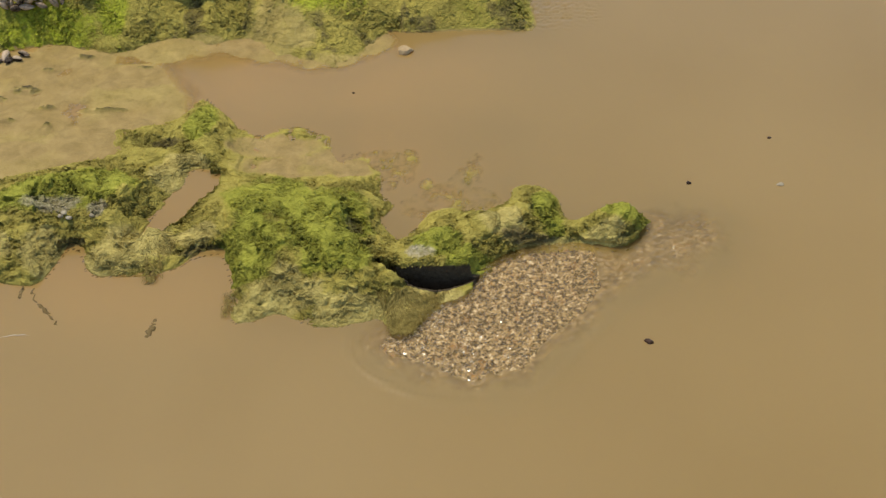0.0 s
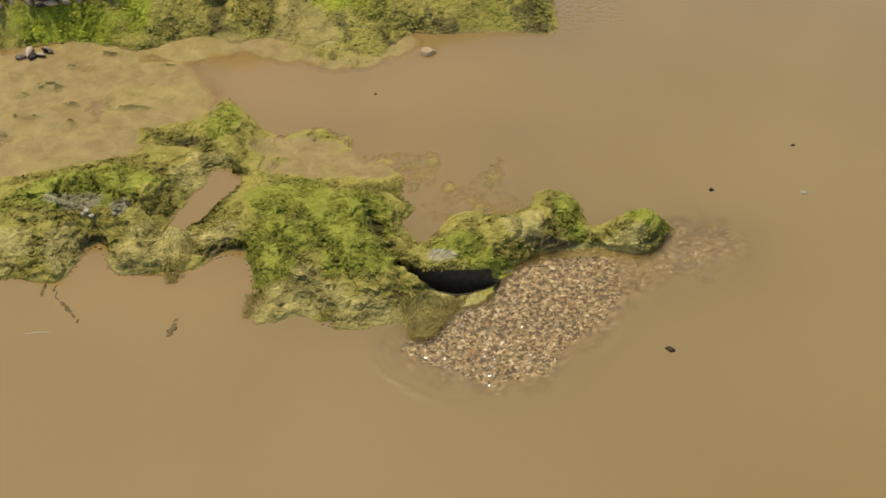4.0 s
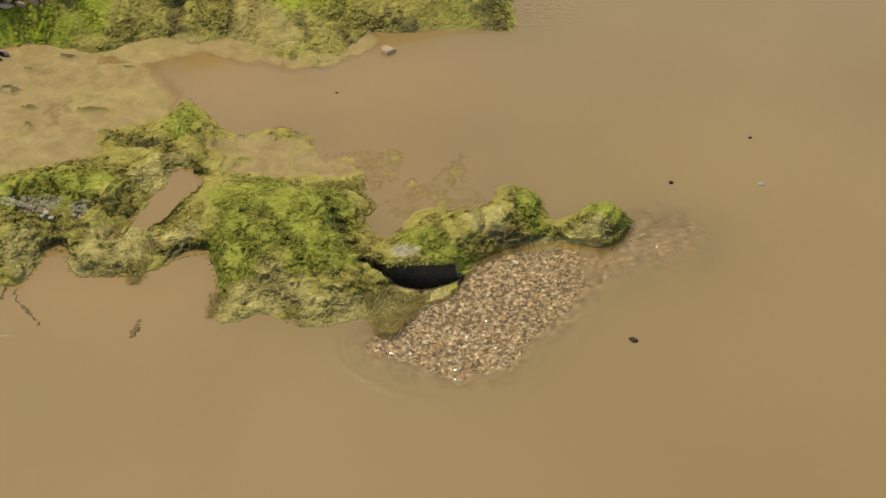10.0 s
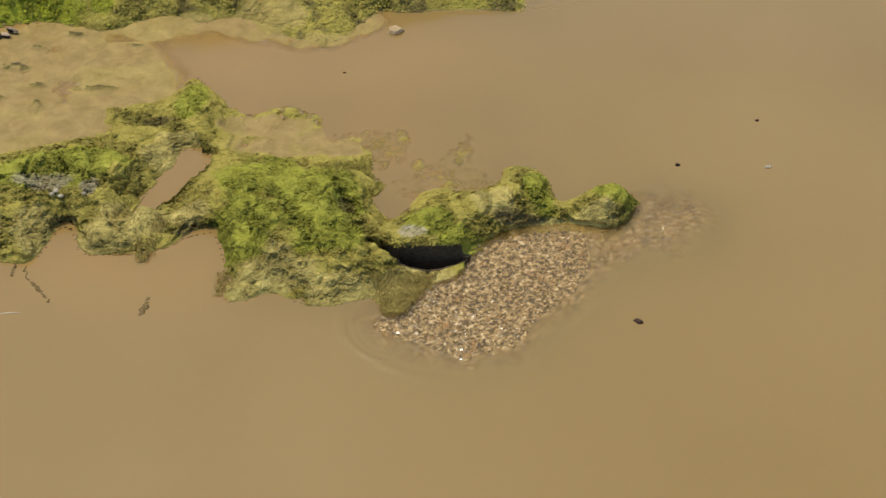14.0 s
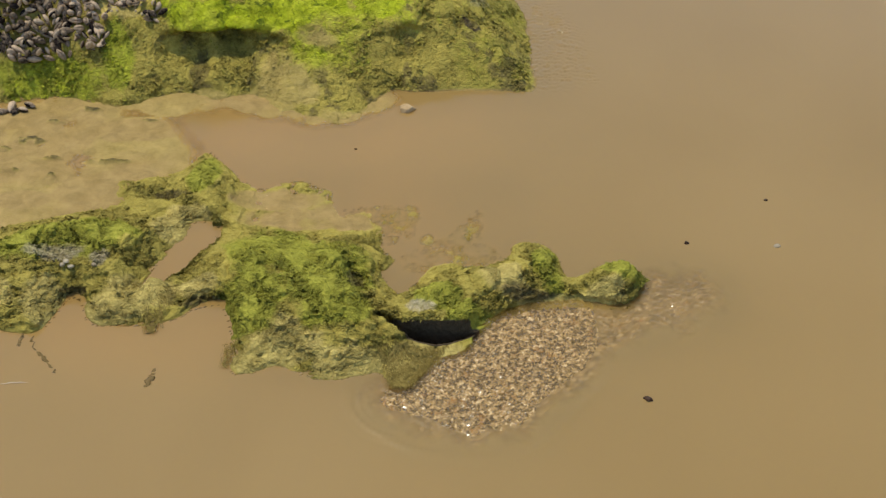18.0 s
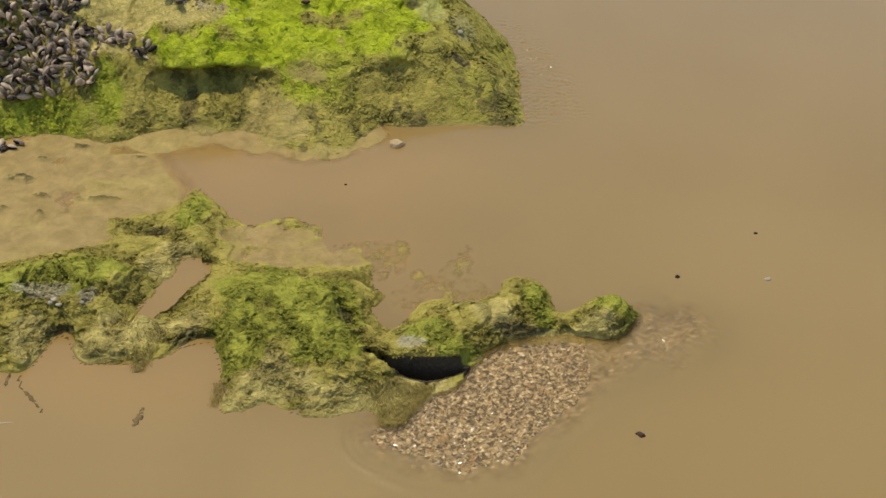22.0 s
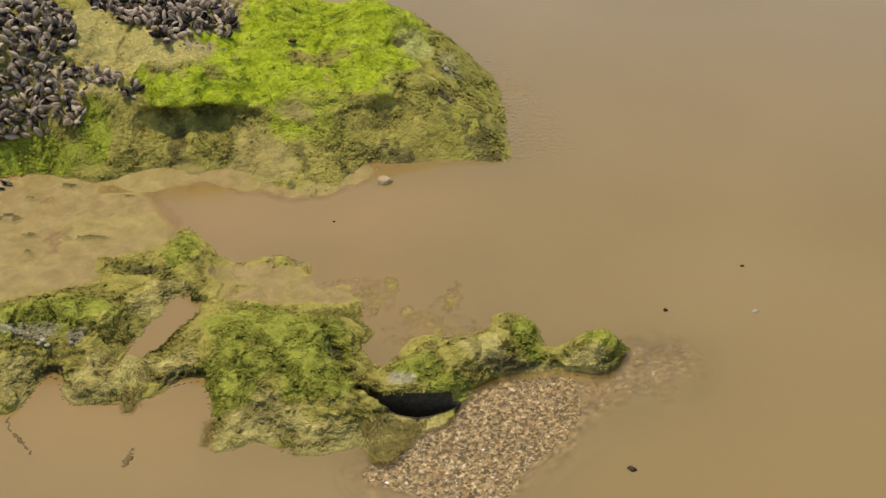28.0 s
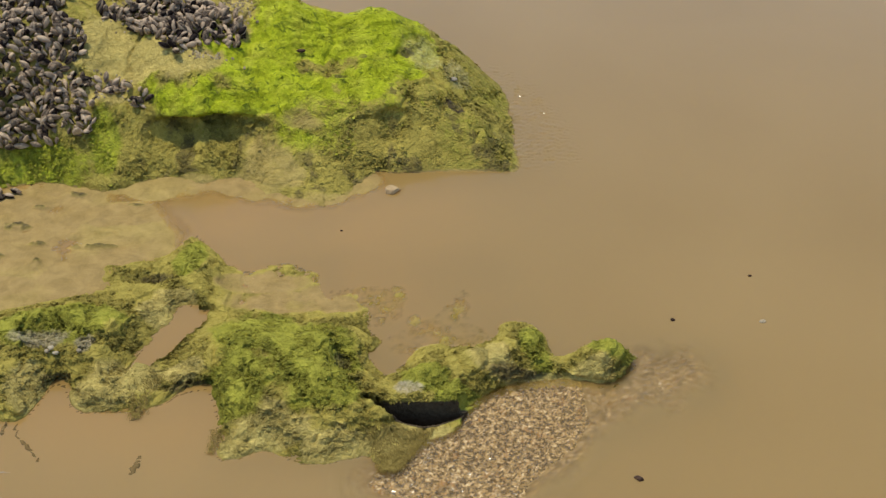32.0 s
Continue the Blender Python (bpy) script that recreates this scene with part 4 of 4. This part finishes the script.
RIPPLE_LINE = rounded([(-0.15, 1.44), (-0.085, 1.36), (0.006, 1.325), (0.155, 1.335), (0.255, 1.445), (0.416, 1.588), (0.61, 1.675), (0.65, 1.75), (0.60, 1.81),
                       (0.50, 1.82), (0.40, 1.785), (0.266, 1.775), (0.084, 1.70), (-0.016, 1.6)])
RIPPLE_LINE_HIGH = rounded([(0.2, 3.22), (0.33, 3.15), (0.43, 2.923), (0.45, 2.66), (0.275, 2.60), (0.2, 2.8)])


def ripples(x, y):
    near = ease(-0.03, 0.04, within(RIPPLE_LINE, x + 0.03 * rough(x, y, 0.06, 91), y + 0.03 * rough(x, y, 0.06, 92)))
    far = ease(-0.04, 0.05, within(RIPPLE_LINE_HIGH, x + 0.03 * rough(x, y, 0.06, 93), y))
    wx, wy = x + 0.012 * rough(x, y, 0.05, 94), y + 0.012 * rough(x, y, 0.05, 95)
    z = 0
    for k, (turn, length, height) in enumerate(((62, 0.019, 0.9), (118, 0.017, 0.8), (88, 0.023, 0.8), (35, 0.015, 0.5), (150, 0.016, 0.5))):
        c, s = math.cos(radians(turn)), math.sin(radians(turn))
        z = z + height * np.sin(2 * math.pi * (c * wx + s * wy) / length + k) * (0.6 + 0.6 * bumps(x, y, 0.05, 96 + k))
    streaks = np.sin(2 * math.pi * (wy + 0.15 * wx) / 0.021 + 7 * rough(x, y, 0.06, 101)) * np.clip(0.1 + 1.6 * bumps(1.5 * x, 2.5 * y, 0.05, 102), 0, 1)
    ring = np.hypot(x + 0.085, (y - 1.43) * 1.0)
    rings = np.sin(2 * math.pi * ring / 0.017) * ease(0.05, 0.07, ring) * ease(0.15, 0.09, ring) * ease(-0.08, -0.11, x) * ease(1.47, 1.43, y)
    reach = within(RIPPLE_LINE, x + 0.02 * rough(x, y, 0.3, 97), y)
    front = np.exp(-((reach + 0.05) / 0.010) ** 2) * ease(1.56, 1.40, y) * ease(-0.5, -0.1, x)
    return 0.0018 * front + 0.0009 * near * z + far * (0.0011 * z + 0.0022 * streaks) + 0.0004 * rings, near


def hole_cut(x, y):
    deep, wide = mouth(x, y)
    return (wide > 0.03) & (deep > -0.006) & (y < 1.622)


def bed_height(x, y):
    return -0.036 - 0.012 * ease(0, 3, y - 2) + 0.006 * rough(x, y, 0.5, 111, 3)


def build_ground():
    x, y = np.meshgrid(np.unique(np.r_[spread(-1.5, 1.7, 0.02), np.arange(-0.28, 0.74, 0.003)]),
                       np.unique(np.r_[spread(0.8, 4.0, 0.02), np.arange(1.29, 1.83, 0.003)]))
    # Part of the bed that carries the painted glints of the ripples
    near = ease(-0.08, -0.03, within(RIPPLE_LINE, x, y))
    lumps = 0
    wx, wy = x + 0.014 * rough(x, y, 0.03, 113), y + 0.014 * rough(x, y, 0.03, 114)
    for k, (turn, length) in enumerate(((20, 0.0125), (75, 0.014), (130, 0.0115), (160, 0.017))):
        c, q = math.cos(radians(turn)), math.sin(radians(turn))
        lumps = lumps + np.sin(2 * math.pi * (c * wx + q * wy) / length + 2 * k) * (0.7 + 0.5 * bumps(x, y, 0.04, 115 + k))
    lumps = ease(-1.1, 1.3, lumps)
    z = bed_height(x, y) - 0.15 * ease(6, 60, np.hypot(x, y)) + near * (0.020 + 0.006 * lumps)
    ob = sheet("ground", x, y, z, ~hole_cut(x, y), SAND, dict(ripple_glints=near))
    return tagged(ob, "wet tan sand under the water", "sand", kind="structure")


def build_water():
    x, y = np.meshgrid(np.unique(np.r_[spread(-1.5, 1.7, 0.012), np.arange(-1.05, -0.28, 0.005), np.arange(-0.28, 0.74, 0.004)]),
                       np.unique(np.r_[spread(0.8, 4.0, 0.012), np.arange(1.29, 1.83, 0.004), np.arange(1.83, 2.25, 0.006), np.arange(2.58, 3.25, 0.0055)]))
    z, near = ripples(x, y)
    local = (np.abs(x) < 2) & (y > 1) & (y < 4.2)
    floor = bed_height(x, y)
    solid = np.full(x.shape, -9.0)
    for height in (shelf_height, ribs_height):
        solid[local] = np.maximum(solid[local], height(x[local], y[local]))
    for height in (low_height, high_height):
        rock = height(x[local], y[local])[0]
        solid[local] = np.maximum(solid[local], np.where(rock > 0.001, rock, -9.0))
    depth = np.maximum(-np.maximum(floor, solid), 0)
    depth[~local] = 0.05
    murk = 1 - np.exp(-depth / 0.0024)
    murk[(solid > 0.002)] = 0.97
    # Clearer over the rippled patch, so that the glints painted below show
    murk = np.minimum(murk, 0.97) * (1 - 0.74 * near * (1 - 0.40 * ease(0.22, 0.45, x)))
    ob = sheet("water", x, y, z, ~hole_cut(x, y), WATER, dict(murk=murk, silted=ease(0.4, -0.45, x + 0.15 * rough(x, y, 0.4, 98)) * ease(-2.6, -1.4, x) * ease(1.35, 1.65, y) * ease(2.85, 2.5, y)))
    return tagged(ob, "shallow cloudy tan water with a rippled patch", "water", kind="structure")


build_ground()
build_water()
build_high_rock()
build_low_rock()
build_shelf()
build_ribs()


# ---- mussels ----
def valve(length, side, seed):
    """One half of a mussel shell: pointed at its foot, broad and round at its end, bulging to one side."""
    rnd = random.Random(seed)
    wide, thick, curl = length * rnd.uniform(0.20, 0.25), length * rnd.uniform(0.17, 0.21), length * rnd.uniform(-0.06, 0.06)
    bm, rings = bmesh.new(), []
    for i in range(1, 10):
        u = i / 10
        w, t = wide * math.sin(math.pi * u ** 1.35) ** 0.65, thick * math.sin(math.pi * u ** 1.05) ** 0.75
        rings.append([bm.verts.new((u * length, w * math.cos(math.pi * k / 7) + curl * math.sin(math.pi * u), side * (0.0006 + t * math.sin(math.pi * k / 7)))) for k in range(8)])
    foot, end = bm.verts.new((0, 0, side * 0.0006)), bm.verts.new((length, 0, side * 0.0006))
    for one, two in zip(rings, rings[1:]):
        for k in range(7):
            bm.faces.new((one[k], one[k + 1], two[k + 1], two[k]))
        bm.faces.new((one[7], one[0], two[0], two[7]))
    for k in range(8):
        bm.faces.new((foot, rings[0][(k + 1) % 8], rings[0][k]))
        bm.faces.new((end, rings[-1][k], rings[-1][(k + 1) % 8]))
    bmesh.ops.recalc_face_normals(bm, faces=bm.faces)
    return bm


MUSSEL_LABEL = "dark grey mussel shell among others on the rock"


def mussel(length, seed):
    base = tagged(new("mussel"), MUSSEL_LABEL, "mussel", "mussels on the high rock")
    part("valve", valve(length, 1, seed), MUSSEL, base)
    part("valve", valve(length, -1, seed), MUSSEL, base)
    return base


KINDS = [mussel(length, k) for k, length in enumerate((0.036, 0.041, 0.031, 0.045, 0.026))]
MUSSEL_BEDS = [(-1.29, 2.98, 0.20, 0.33), (-1.15, 2.80, 0.075, 0.14), (-1.07, 2.88, 0.05, 0.09), (-1.08, 2.68, 0.105, 0.065), (-1.12, 2.615, 0.065, 0.05),
               (-1.26, 2.66, 0.12, 0.11), (-1.005, 2.645, 0.045, 0.035), (-0.96, 2.757, 0.10, 0.018), (-0.832, 2.712, 0.020, 0.024), (-0.70, 2.985, 0.135, 0.115),
               (-0.83, 3.03, 0.075, 0.11), (-0.735, 2.865, 0.035, 0.025), (-0.60, 2.94, 0.030, 0.035), (-0.96, 3.03, 0.05, 0.035)]


def rock_place(x, y):
    z = float(high_height(np.array([[x]]), np.array([[y]]))[0][0, 0])
    return z


def mussel_poses():
    rnd = random.Random(7)
    placed = []
    tries = np.array([(rnd.uniform(-1.46, -0.54), rnd.uniform(2.49, 3.38)) for _ in range(20000)])
    edge = 0.22 * rough(tries[:, :1], tries[:, 1:], 0.08, 121)[:, 0]
    heights = high_height(tries[:, :1], tries[:, 1:])[0][:, 0]
    for (x, y), e, z in zip(tries, edge, heights):
        if min(math.hypot((x - cx) / rx, (y - cy) / ry) for cx, cy, rx, ry in MUSSEL_BEDS) > 1.0 + e or z < 0.085:
            continue
        if any((x - p) ** 2 + (y - q) ** 2 < 0.0113 ** 2 for p, q, *_ in placed):
            continue
        placed.append((x, y, z))
    placed += [(-1.20 + rnd.uniform(-0.035, 0.05), 2.482 + rnd.uniform(-0.018, 0.018), 0.012) for _ in range(9)]
    out = []
    for x, y, z in placed:
        lean = -rnd.uniform(10, 62) if z > 0.05 else -rnd.uniform(0, 15)
        out.append(pose(x, y, z - 0.004 + rnd.uniform(0, 0.012) * (z > 0.05), rnd.uniform(-180, 180), 0, 0).to_translation().to_tuple() + (lean, rnd.uniform(0, 360), rnd.uniform(-70, 70), rnd.randrange(5)))
    return sorted(out, key=lambda p: p[1])


def mussel_pose(p):
    x, y, z, lean, turn, spin, _ = p
    return Matrix.Translation((x, y, z)) @ Matrix.Rotation(radians(turn), 4, "Z") @ Matrix.Rotation(radians(lean), 4, "Y") @ Matrix.Rotation(radians(spin), 4, "X") @ Matrix.Translation((-0.006, 0, 0))


def build_mussels():
    poses = mussel_poses()
    near, far = poses[:300], poses[300:]
    fresh = {k: ob for k, ob in enumerate(KINDS)}
    for p in near:
        m = mussel_pose(p)
        if p[6] in fresh:
            fresh.pop(p[6]).matrix_basis = m
        else:
            copy_thing(KINDS[p[6]], m)
    shapes = {}
    for k, ob in enumerate(KINDS):
        shapes[k] = [(np.array([(*v.co, 1) for v in c.data.vertices]), [tuple(f.vertices) for f in c.data.polygons]) for c in ob.children]
    places, faces, count = [], [], 0
    for p in far:
        m = np.array(mussel_pose(p))
        for co, polygons in shapes[p[6]]:
            places.append((co @ m.T)[:, :3])
            faces += [tuple(v + count for v in f) for f in polygons]
            count += len(co)
    me = bpy.data.meshes.new("mussel_bed")
    me.from_pydata(np.concatenate(places).tolist(), [], faces)
    me.polygons.foreach_set("use_smooth", np.ones(len(faces), bool))
    me.materials.append(MUSSEL)
    tagged(new("mussel_bed", me), "dense bed of dark grey mussels on the rock top", "mussels", "", "stuff")


build_mussels()


# ---- small things on the sand and the rocks ----
def lump(size, seed, sides=2, rugged=0.25):
    bm = bmesh.new()
    bmesh.ops.create_icosphere(bm, subdivisions=sides, radius=1.0)
    for v in bm.verts:
        k = 1 + rugged * noise.fractal(v.co * 1.1 + Vector((seed, 0, 0)), 1.0, 2.0, 3)
        v.co = Vector((v.co.x * size[0] * k, v.co.y * size[1] * k, v.co.z * size[2] * k))
    return bm


def chipped(size, seed, cuts=14):
    """A stone with blunt facets."""
    rnd = random.Random(seed)
    planes = [(Vector((rnd.gauss(0, 1), rnd.gauss(0, 1), rnd.gauss(0, 1))).normalized(), rnd.uniform(0.62, 0.9)) for _ in range(cuts)]
    bm = bmesh.new()
    bmesh.ops.create_icosphere(bm, subdivisions=4, radius=1.0)
    for v in bm.verts:
        n = v.co.normalized()
        r = min([1.0] + [d / n.dot(p) for p, d in planes if n.dot(p) > 0.05])
        r *= 1 + 0.06 * noise.fractal(n * 4 + Vector((seed, 0, 0)), 1.0, 2.0, 3)
        v.co = Vector((n.x * size[0] * r, n.y * size[1] * r, n.z * size[2] * r))
    return bm


def set_down(ob, x, y, z, turn=0.0):
    ob.matrix_basis = pose(x, y, z, 0, 0, turn)
    return ob


set_down(tagged(part("stone", chipped((0.027, 0.017, 0.016), 5), STONE, None, "small tan stone in the shallow water"), "", "stone"), -0.099, 2.489, 0.003, 10)
set_down(tagged(part("shell", lump((0.010, 0.006, 0.005), 5, 3, 0.35), BROWN, None, "dark brown shell lying in shallow water"), "", "shell"), 0.429, 1.424, 0.001, -35)
set_down(tagged(part("shell", lump((0.008, 0.006, 0.004), 8, 3, 0.3), WHITE, None, "pale bleached shell lying in shallow water"), "", "shell"), 0.813, 1.908, 0.001, 15)
set_down(tagged(part("pebble", lump((0.006, 0.005, 0.004), 9, 2, 0.3), BROWN, None, "tiny dark pebble in shallow water"), "", "pebble", "pebbles in the water"), 0.595, 1.918, 0.001)
set_down(tagged(part("pebble", lump((0.0055, 0.004, 0.003), 11, 2, 0.3), BROWN, None, "tiny dark pebble in shallow water"), "", "pebble", "pebbles in the water"), 0.826, 2.085, 0.001)
set_down(tagged(part("pebble", lump((0.004, 0.003, 0.002), 12, 2, 0.3), BROWN, None, "tiny dark pebble in shallow water"), "", "pebble", "pebbles in the water"), -0.235, 2.30, 0.001)


def limpet():
    """A low ribbed cone with a worn top."""
    bm = bmesh.new()
    rings = []
    for r, h in ((0.011, 0.0), (0.0095, 0.003), (0.0065, 0.0055), (0.003, 0.007)):
        rings.append([bm.verts.new((r * (1 + 0.07 * (k % 2)) * math.cos(2 * math.pi * k / 24), 0.88 * r * (1 + 0.07 * (k % 2)) * math.sin(2 * math.pi * k / 24), h)) for k in range(24)])
    top = bm.verts.new((0, 0, 0.008))
    for one, two in zip(rings, rings[1:]):
        for k in range(24):
            bm.faces.new((one[k], one[(k + 1) % 24], two[(k + 1) % 24], two[k]))
    for k in range(24):
        bm.faces.new((rings[-1][k], rings[-1][(k + 1) % 24], top))
    bm.faces.new(rings[0][::-1])
    return bm


set_down(tagged(part("limpet", limpet(), LIMPET, None, "grey ribbed limpet on the algae-covered rock"), "", "limpet"), 0.086, 2.893, rock_place(0.086, 2.893) + 0.001)
lone = tagged(new("mussel"))
for side in (1, -1):
    part("valve", valve(0.030, side, 9), BROWN, lone)
lone.matrix_basis = Matrix.Translation((-0.395, 2.914, rock_place(-0.383, 2.914) + 0.008)) @ Matrix.Rotation(radians(5), 4, "Z")
tagged(lone, "single black mussel lying on lime green algae", "mussel", "mussels on the high rock")


def strand(corners, thick, seed):
    """A limp thread of weed along a few corners, lumpy and tapered."""
    rnd = random.Random(seed)
    line = [Vector(c) for c in corners]
    places = [line[n].lerp(line[n + 1], k / 6) for n in range(len(line) - 1) for k in range(6)] + [line[-1]]
    bm, rings = bmesh.new(), []
    for n, p in enumerate(places):
        r = thick * rnd.uniform(0.5, 1.3) * (0.35 + math.sin(math.pi * (n + 0.5) / len(places)))
        p = p + Vector((rnd.uniform(-1, 1), rnd.uniform(-1, 1), rnd.uniform(-0.35, 0.15))) * thick * 0.9
        rings.append([bm.verts.new((p.x + r * math.cos(a), p.y + 0.3 * r * math.sin(a), p.z + 0.4 * r * math.sin(a))) for a in (2 * math.pi * k / 6 for k in range(6))])
    for one, two in zip(rings, rings[1:]):
        for k in range(6):
            bm.faces.new((one[k], one[(k + 1) % 6], two[(k + 1) % 6], two[k]))
    bm.faces.new(rings[0][::-1])
    bm.faces.new(rings[-1])
    return bm


def weed_strand(corners, thick, seed):
    return tagged(part("weed_strand", strand(corners, thick, seed), WEED, None, "thin brown weed strand under shallow water"), "", "seaweed", "weed strands by the low rock")


weed_strand([(-0.905, 1.60, 0.001), (-0.895, 1.57, 0.0), (-0.86, 1.53, -0.0005), (-0.83, 1.50, -0.0005), (-0.812, 1.465, -0.002)], 0.0042, 1)
weed_strand([(-0.612, 1.515, -0.002), (-0.619, 1.49, 0.0), (-0.622, 1.465, -0.0005), (-0.63, 1.44, -0.003)], 0.005, 2)
weed_strand([(-0.646, 1.65, 0.004), (-0.648, 1.62, 0.0005), (-0.655, 1.60, -0.002)], 0.006, 3)
weed_strand([(-0.93, 1.605, 0.002), (-0.925, 1.575, -0.001), (-0.935, 1.55, -0.002)], 0.004, 5)
set_down(tagged(part("straw", strand([(-0.03, 0, 0), (0, 0.002, 0.001), (0.03, -0.001, 0)], 0.0016, 4), STRAW, None, "short pale straw floating on the water"), "", "straw"), -0.905, 1.462, 0.002, 6)
for n, (x, y) in enumerate(((-0.862, 1.774), (-0.852, 1.768), (-0.872, 1.770), (-0.80, 1.772))):
    z = float(low_height(np.array([[x]]), np.array([[y]]))[0][0, 0])
    set_down(tagged(part("pebble", lump((0.0075 - 0.0008 * n, 0.0055, 0.0045), 20 + n, 2, 0.4), WHITE, None, "small white pebble caught in a rock hollow"), "", "pebble", "white pebbles on the low rock"), x, y, z + 0.005, 40 * n)


# ---- barnacles beside the mussels ----
def barnacles():
    rnd = random.Random(31)
    bm = bmesh.new()
    for cx, cy, rx, ry, count in ((-0.60, 3.08, 0.06, 0.10, 110), (-0.93, 2.76, 0.05, 0.05, 60), (-0.66, 2.84, 0.07, 0.02, 40), (-0.95, 3.06, 0.05, 0.10, 60)):
        xs = np.array([[rnd.gauss(cx, rx * 0.5)] for _ in range(count)])
        ys = np.array([[rnd.gauss(cy, ry * 0.5)] for _ in range(count)])
        for x, y, z in zip(xs[:, 0], ys[:, 0], high_height(xs, ys)[0][:, 0]):
            r, h, turn = rnd.uniform(0.0025, 0.005), rnd.uniform(0.003, 0.005), rnd.uniform(0, 6)
            rings = [[bm.verts.new((x + f * r * math.cos(turn + math.pi * k / 3), y + f * r * math.sin(turn + math.pi * k / 3), z + g * h)) for k in range(6)] for f, g in ((1.2, -0.4), (0.9, 0.5), (0.5, 1.0), (0.35, 0.7))]
            for one, two in zip(rings, rings[1:]):
                for k in range(6):
                    bm.faces.new((one[k], one[(k + 1) % 6], two[(k + 1) % 6], two[k]))
            bm.faces.new(rings[-1])
    return bm


tagged(part("barnacle_crust", barnacles(), BARNACLE, None, "crust of small beige barnacles beside the mussels"), "", "barnacles", "", "stuff")


# ---- weed trailing from the ledges into the water ----
def trailing_weed(count, root, along, fall, seed, length):
    """Limp blades rooted over a strip: root, the way along its upper edge, and the way that the strip falls, narrowing as it goes."""
    rnd = random.Random(seed)
    bm, roots = bmesh.new(), []
    for _ in range(count):
        u, drop = rnd.random(), rnd.random()
        roots.append((u, root[0] + along[0] * u * (1 - 0.75 * drop) + fall[0] * drop + rnd.gauss(0, 0.004), root[1] + along[1] * u * (1 - drop) + fall[1] * drop))
    table = np.array(roots)
    heights = np.maximum(low_height(table[:, 1:2], table[:, 2:])[0][:, 0], 0.003)
    for (u, x, y), z in zip(roots, heights.tolist()):
        reach, aim, wide = rnd.uniform(*length), rnd.gauss(0.2, 0.7), rnd.uniform(0.0005, 0.0010)
        side, way = Vector((math.cos(aim), math.sin(aim), 0)), Vector((math.sin(aim), -math.cos(aim), 0))
        rows = []
        for k in range(4):
            v = k / 3
            p = Vector((x, y, z * (1 - 0.6 * v) + 0.001)) + way * reach * v + side * 0.003 * math.sin(2.5 * v + 9 * u) + Vector((0, 0, 0.003 * math.sin(math.pi * v)))
            w = wide * (1 - 0.7 * v)
            rows.append((bm.verts.new(p - side * w), bm.verts.new(p + side * w + Vector((0, 0, 0.0006)))))
        for (a, b), (c, d) in zip(rows, rows[1:]):
            bm.faces.new((a, b, d, c))
    return bm


tagged(part("weed_tuft", trailing_weed(1900, (-0.138, 1.54), (0.15, 0.03), (0.03, -0.085), 41, (0.005, 0.013)), BLADE, None, "tuft of yellow-brown weed trailing from the ledge"), "", "seaweed", "", "stuff")
tagged(part("weed_tuft", trailing_weed(420, (-0.690, 1.735), (0.085, 0.0), (0.03, -0.12), 42, (0.006, 0.015)), BLADE, None, "brown weed hanging over the rock into the water"), "", "seaweed", "", "stuff")
tagged(part("weed_tuft", trailing_weed(150, (-0.478, 1.585), (0.03, -0.01), (0.006, -0.075), 43, (0.005, 0.012)), BLADE, None, "short brown weed fringe on the rock's steep side"), "", "seaweed", "", "stuff")
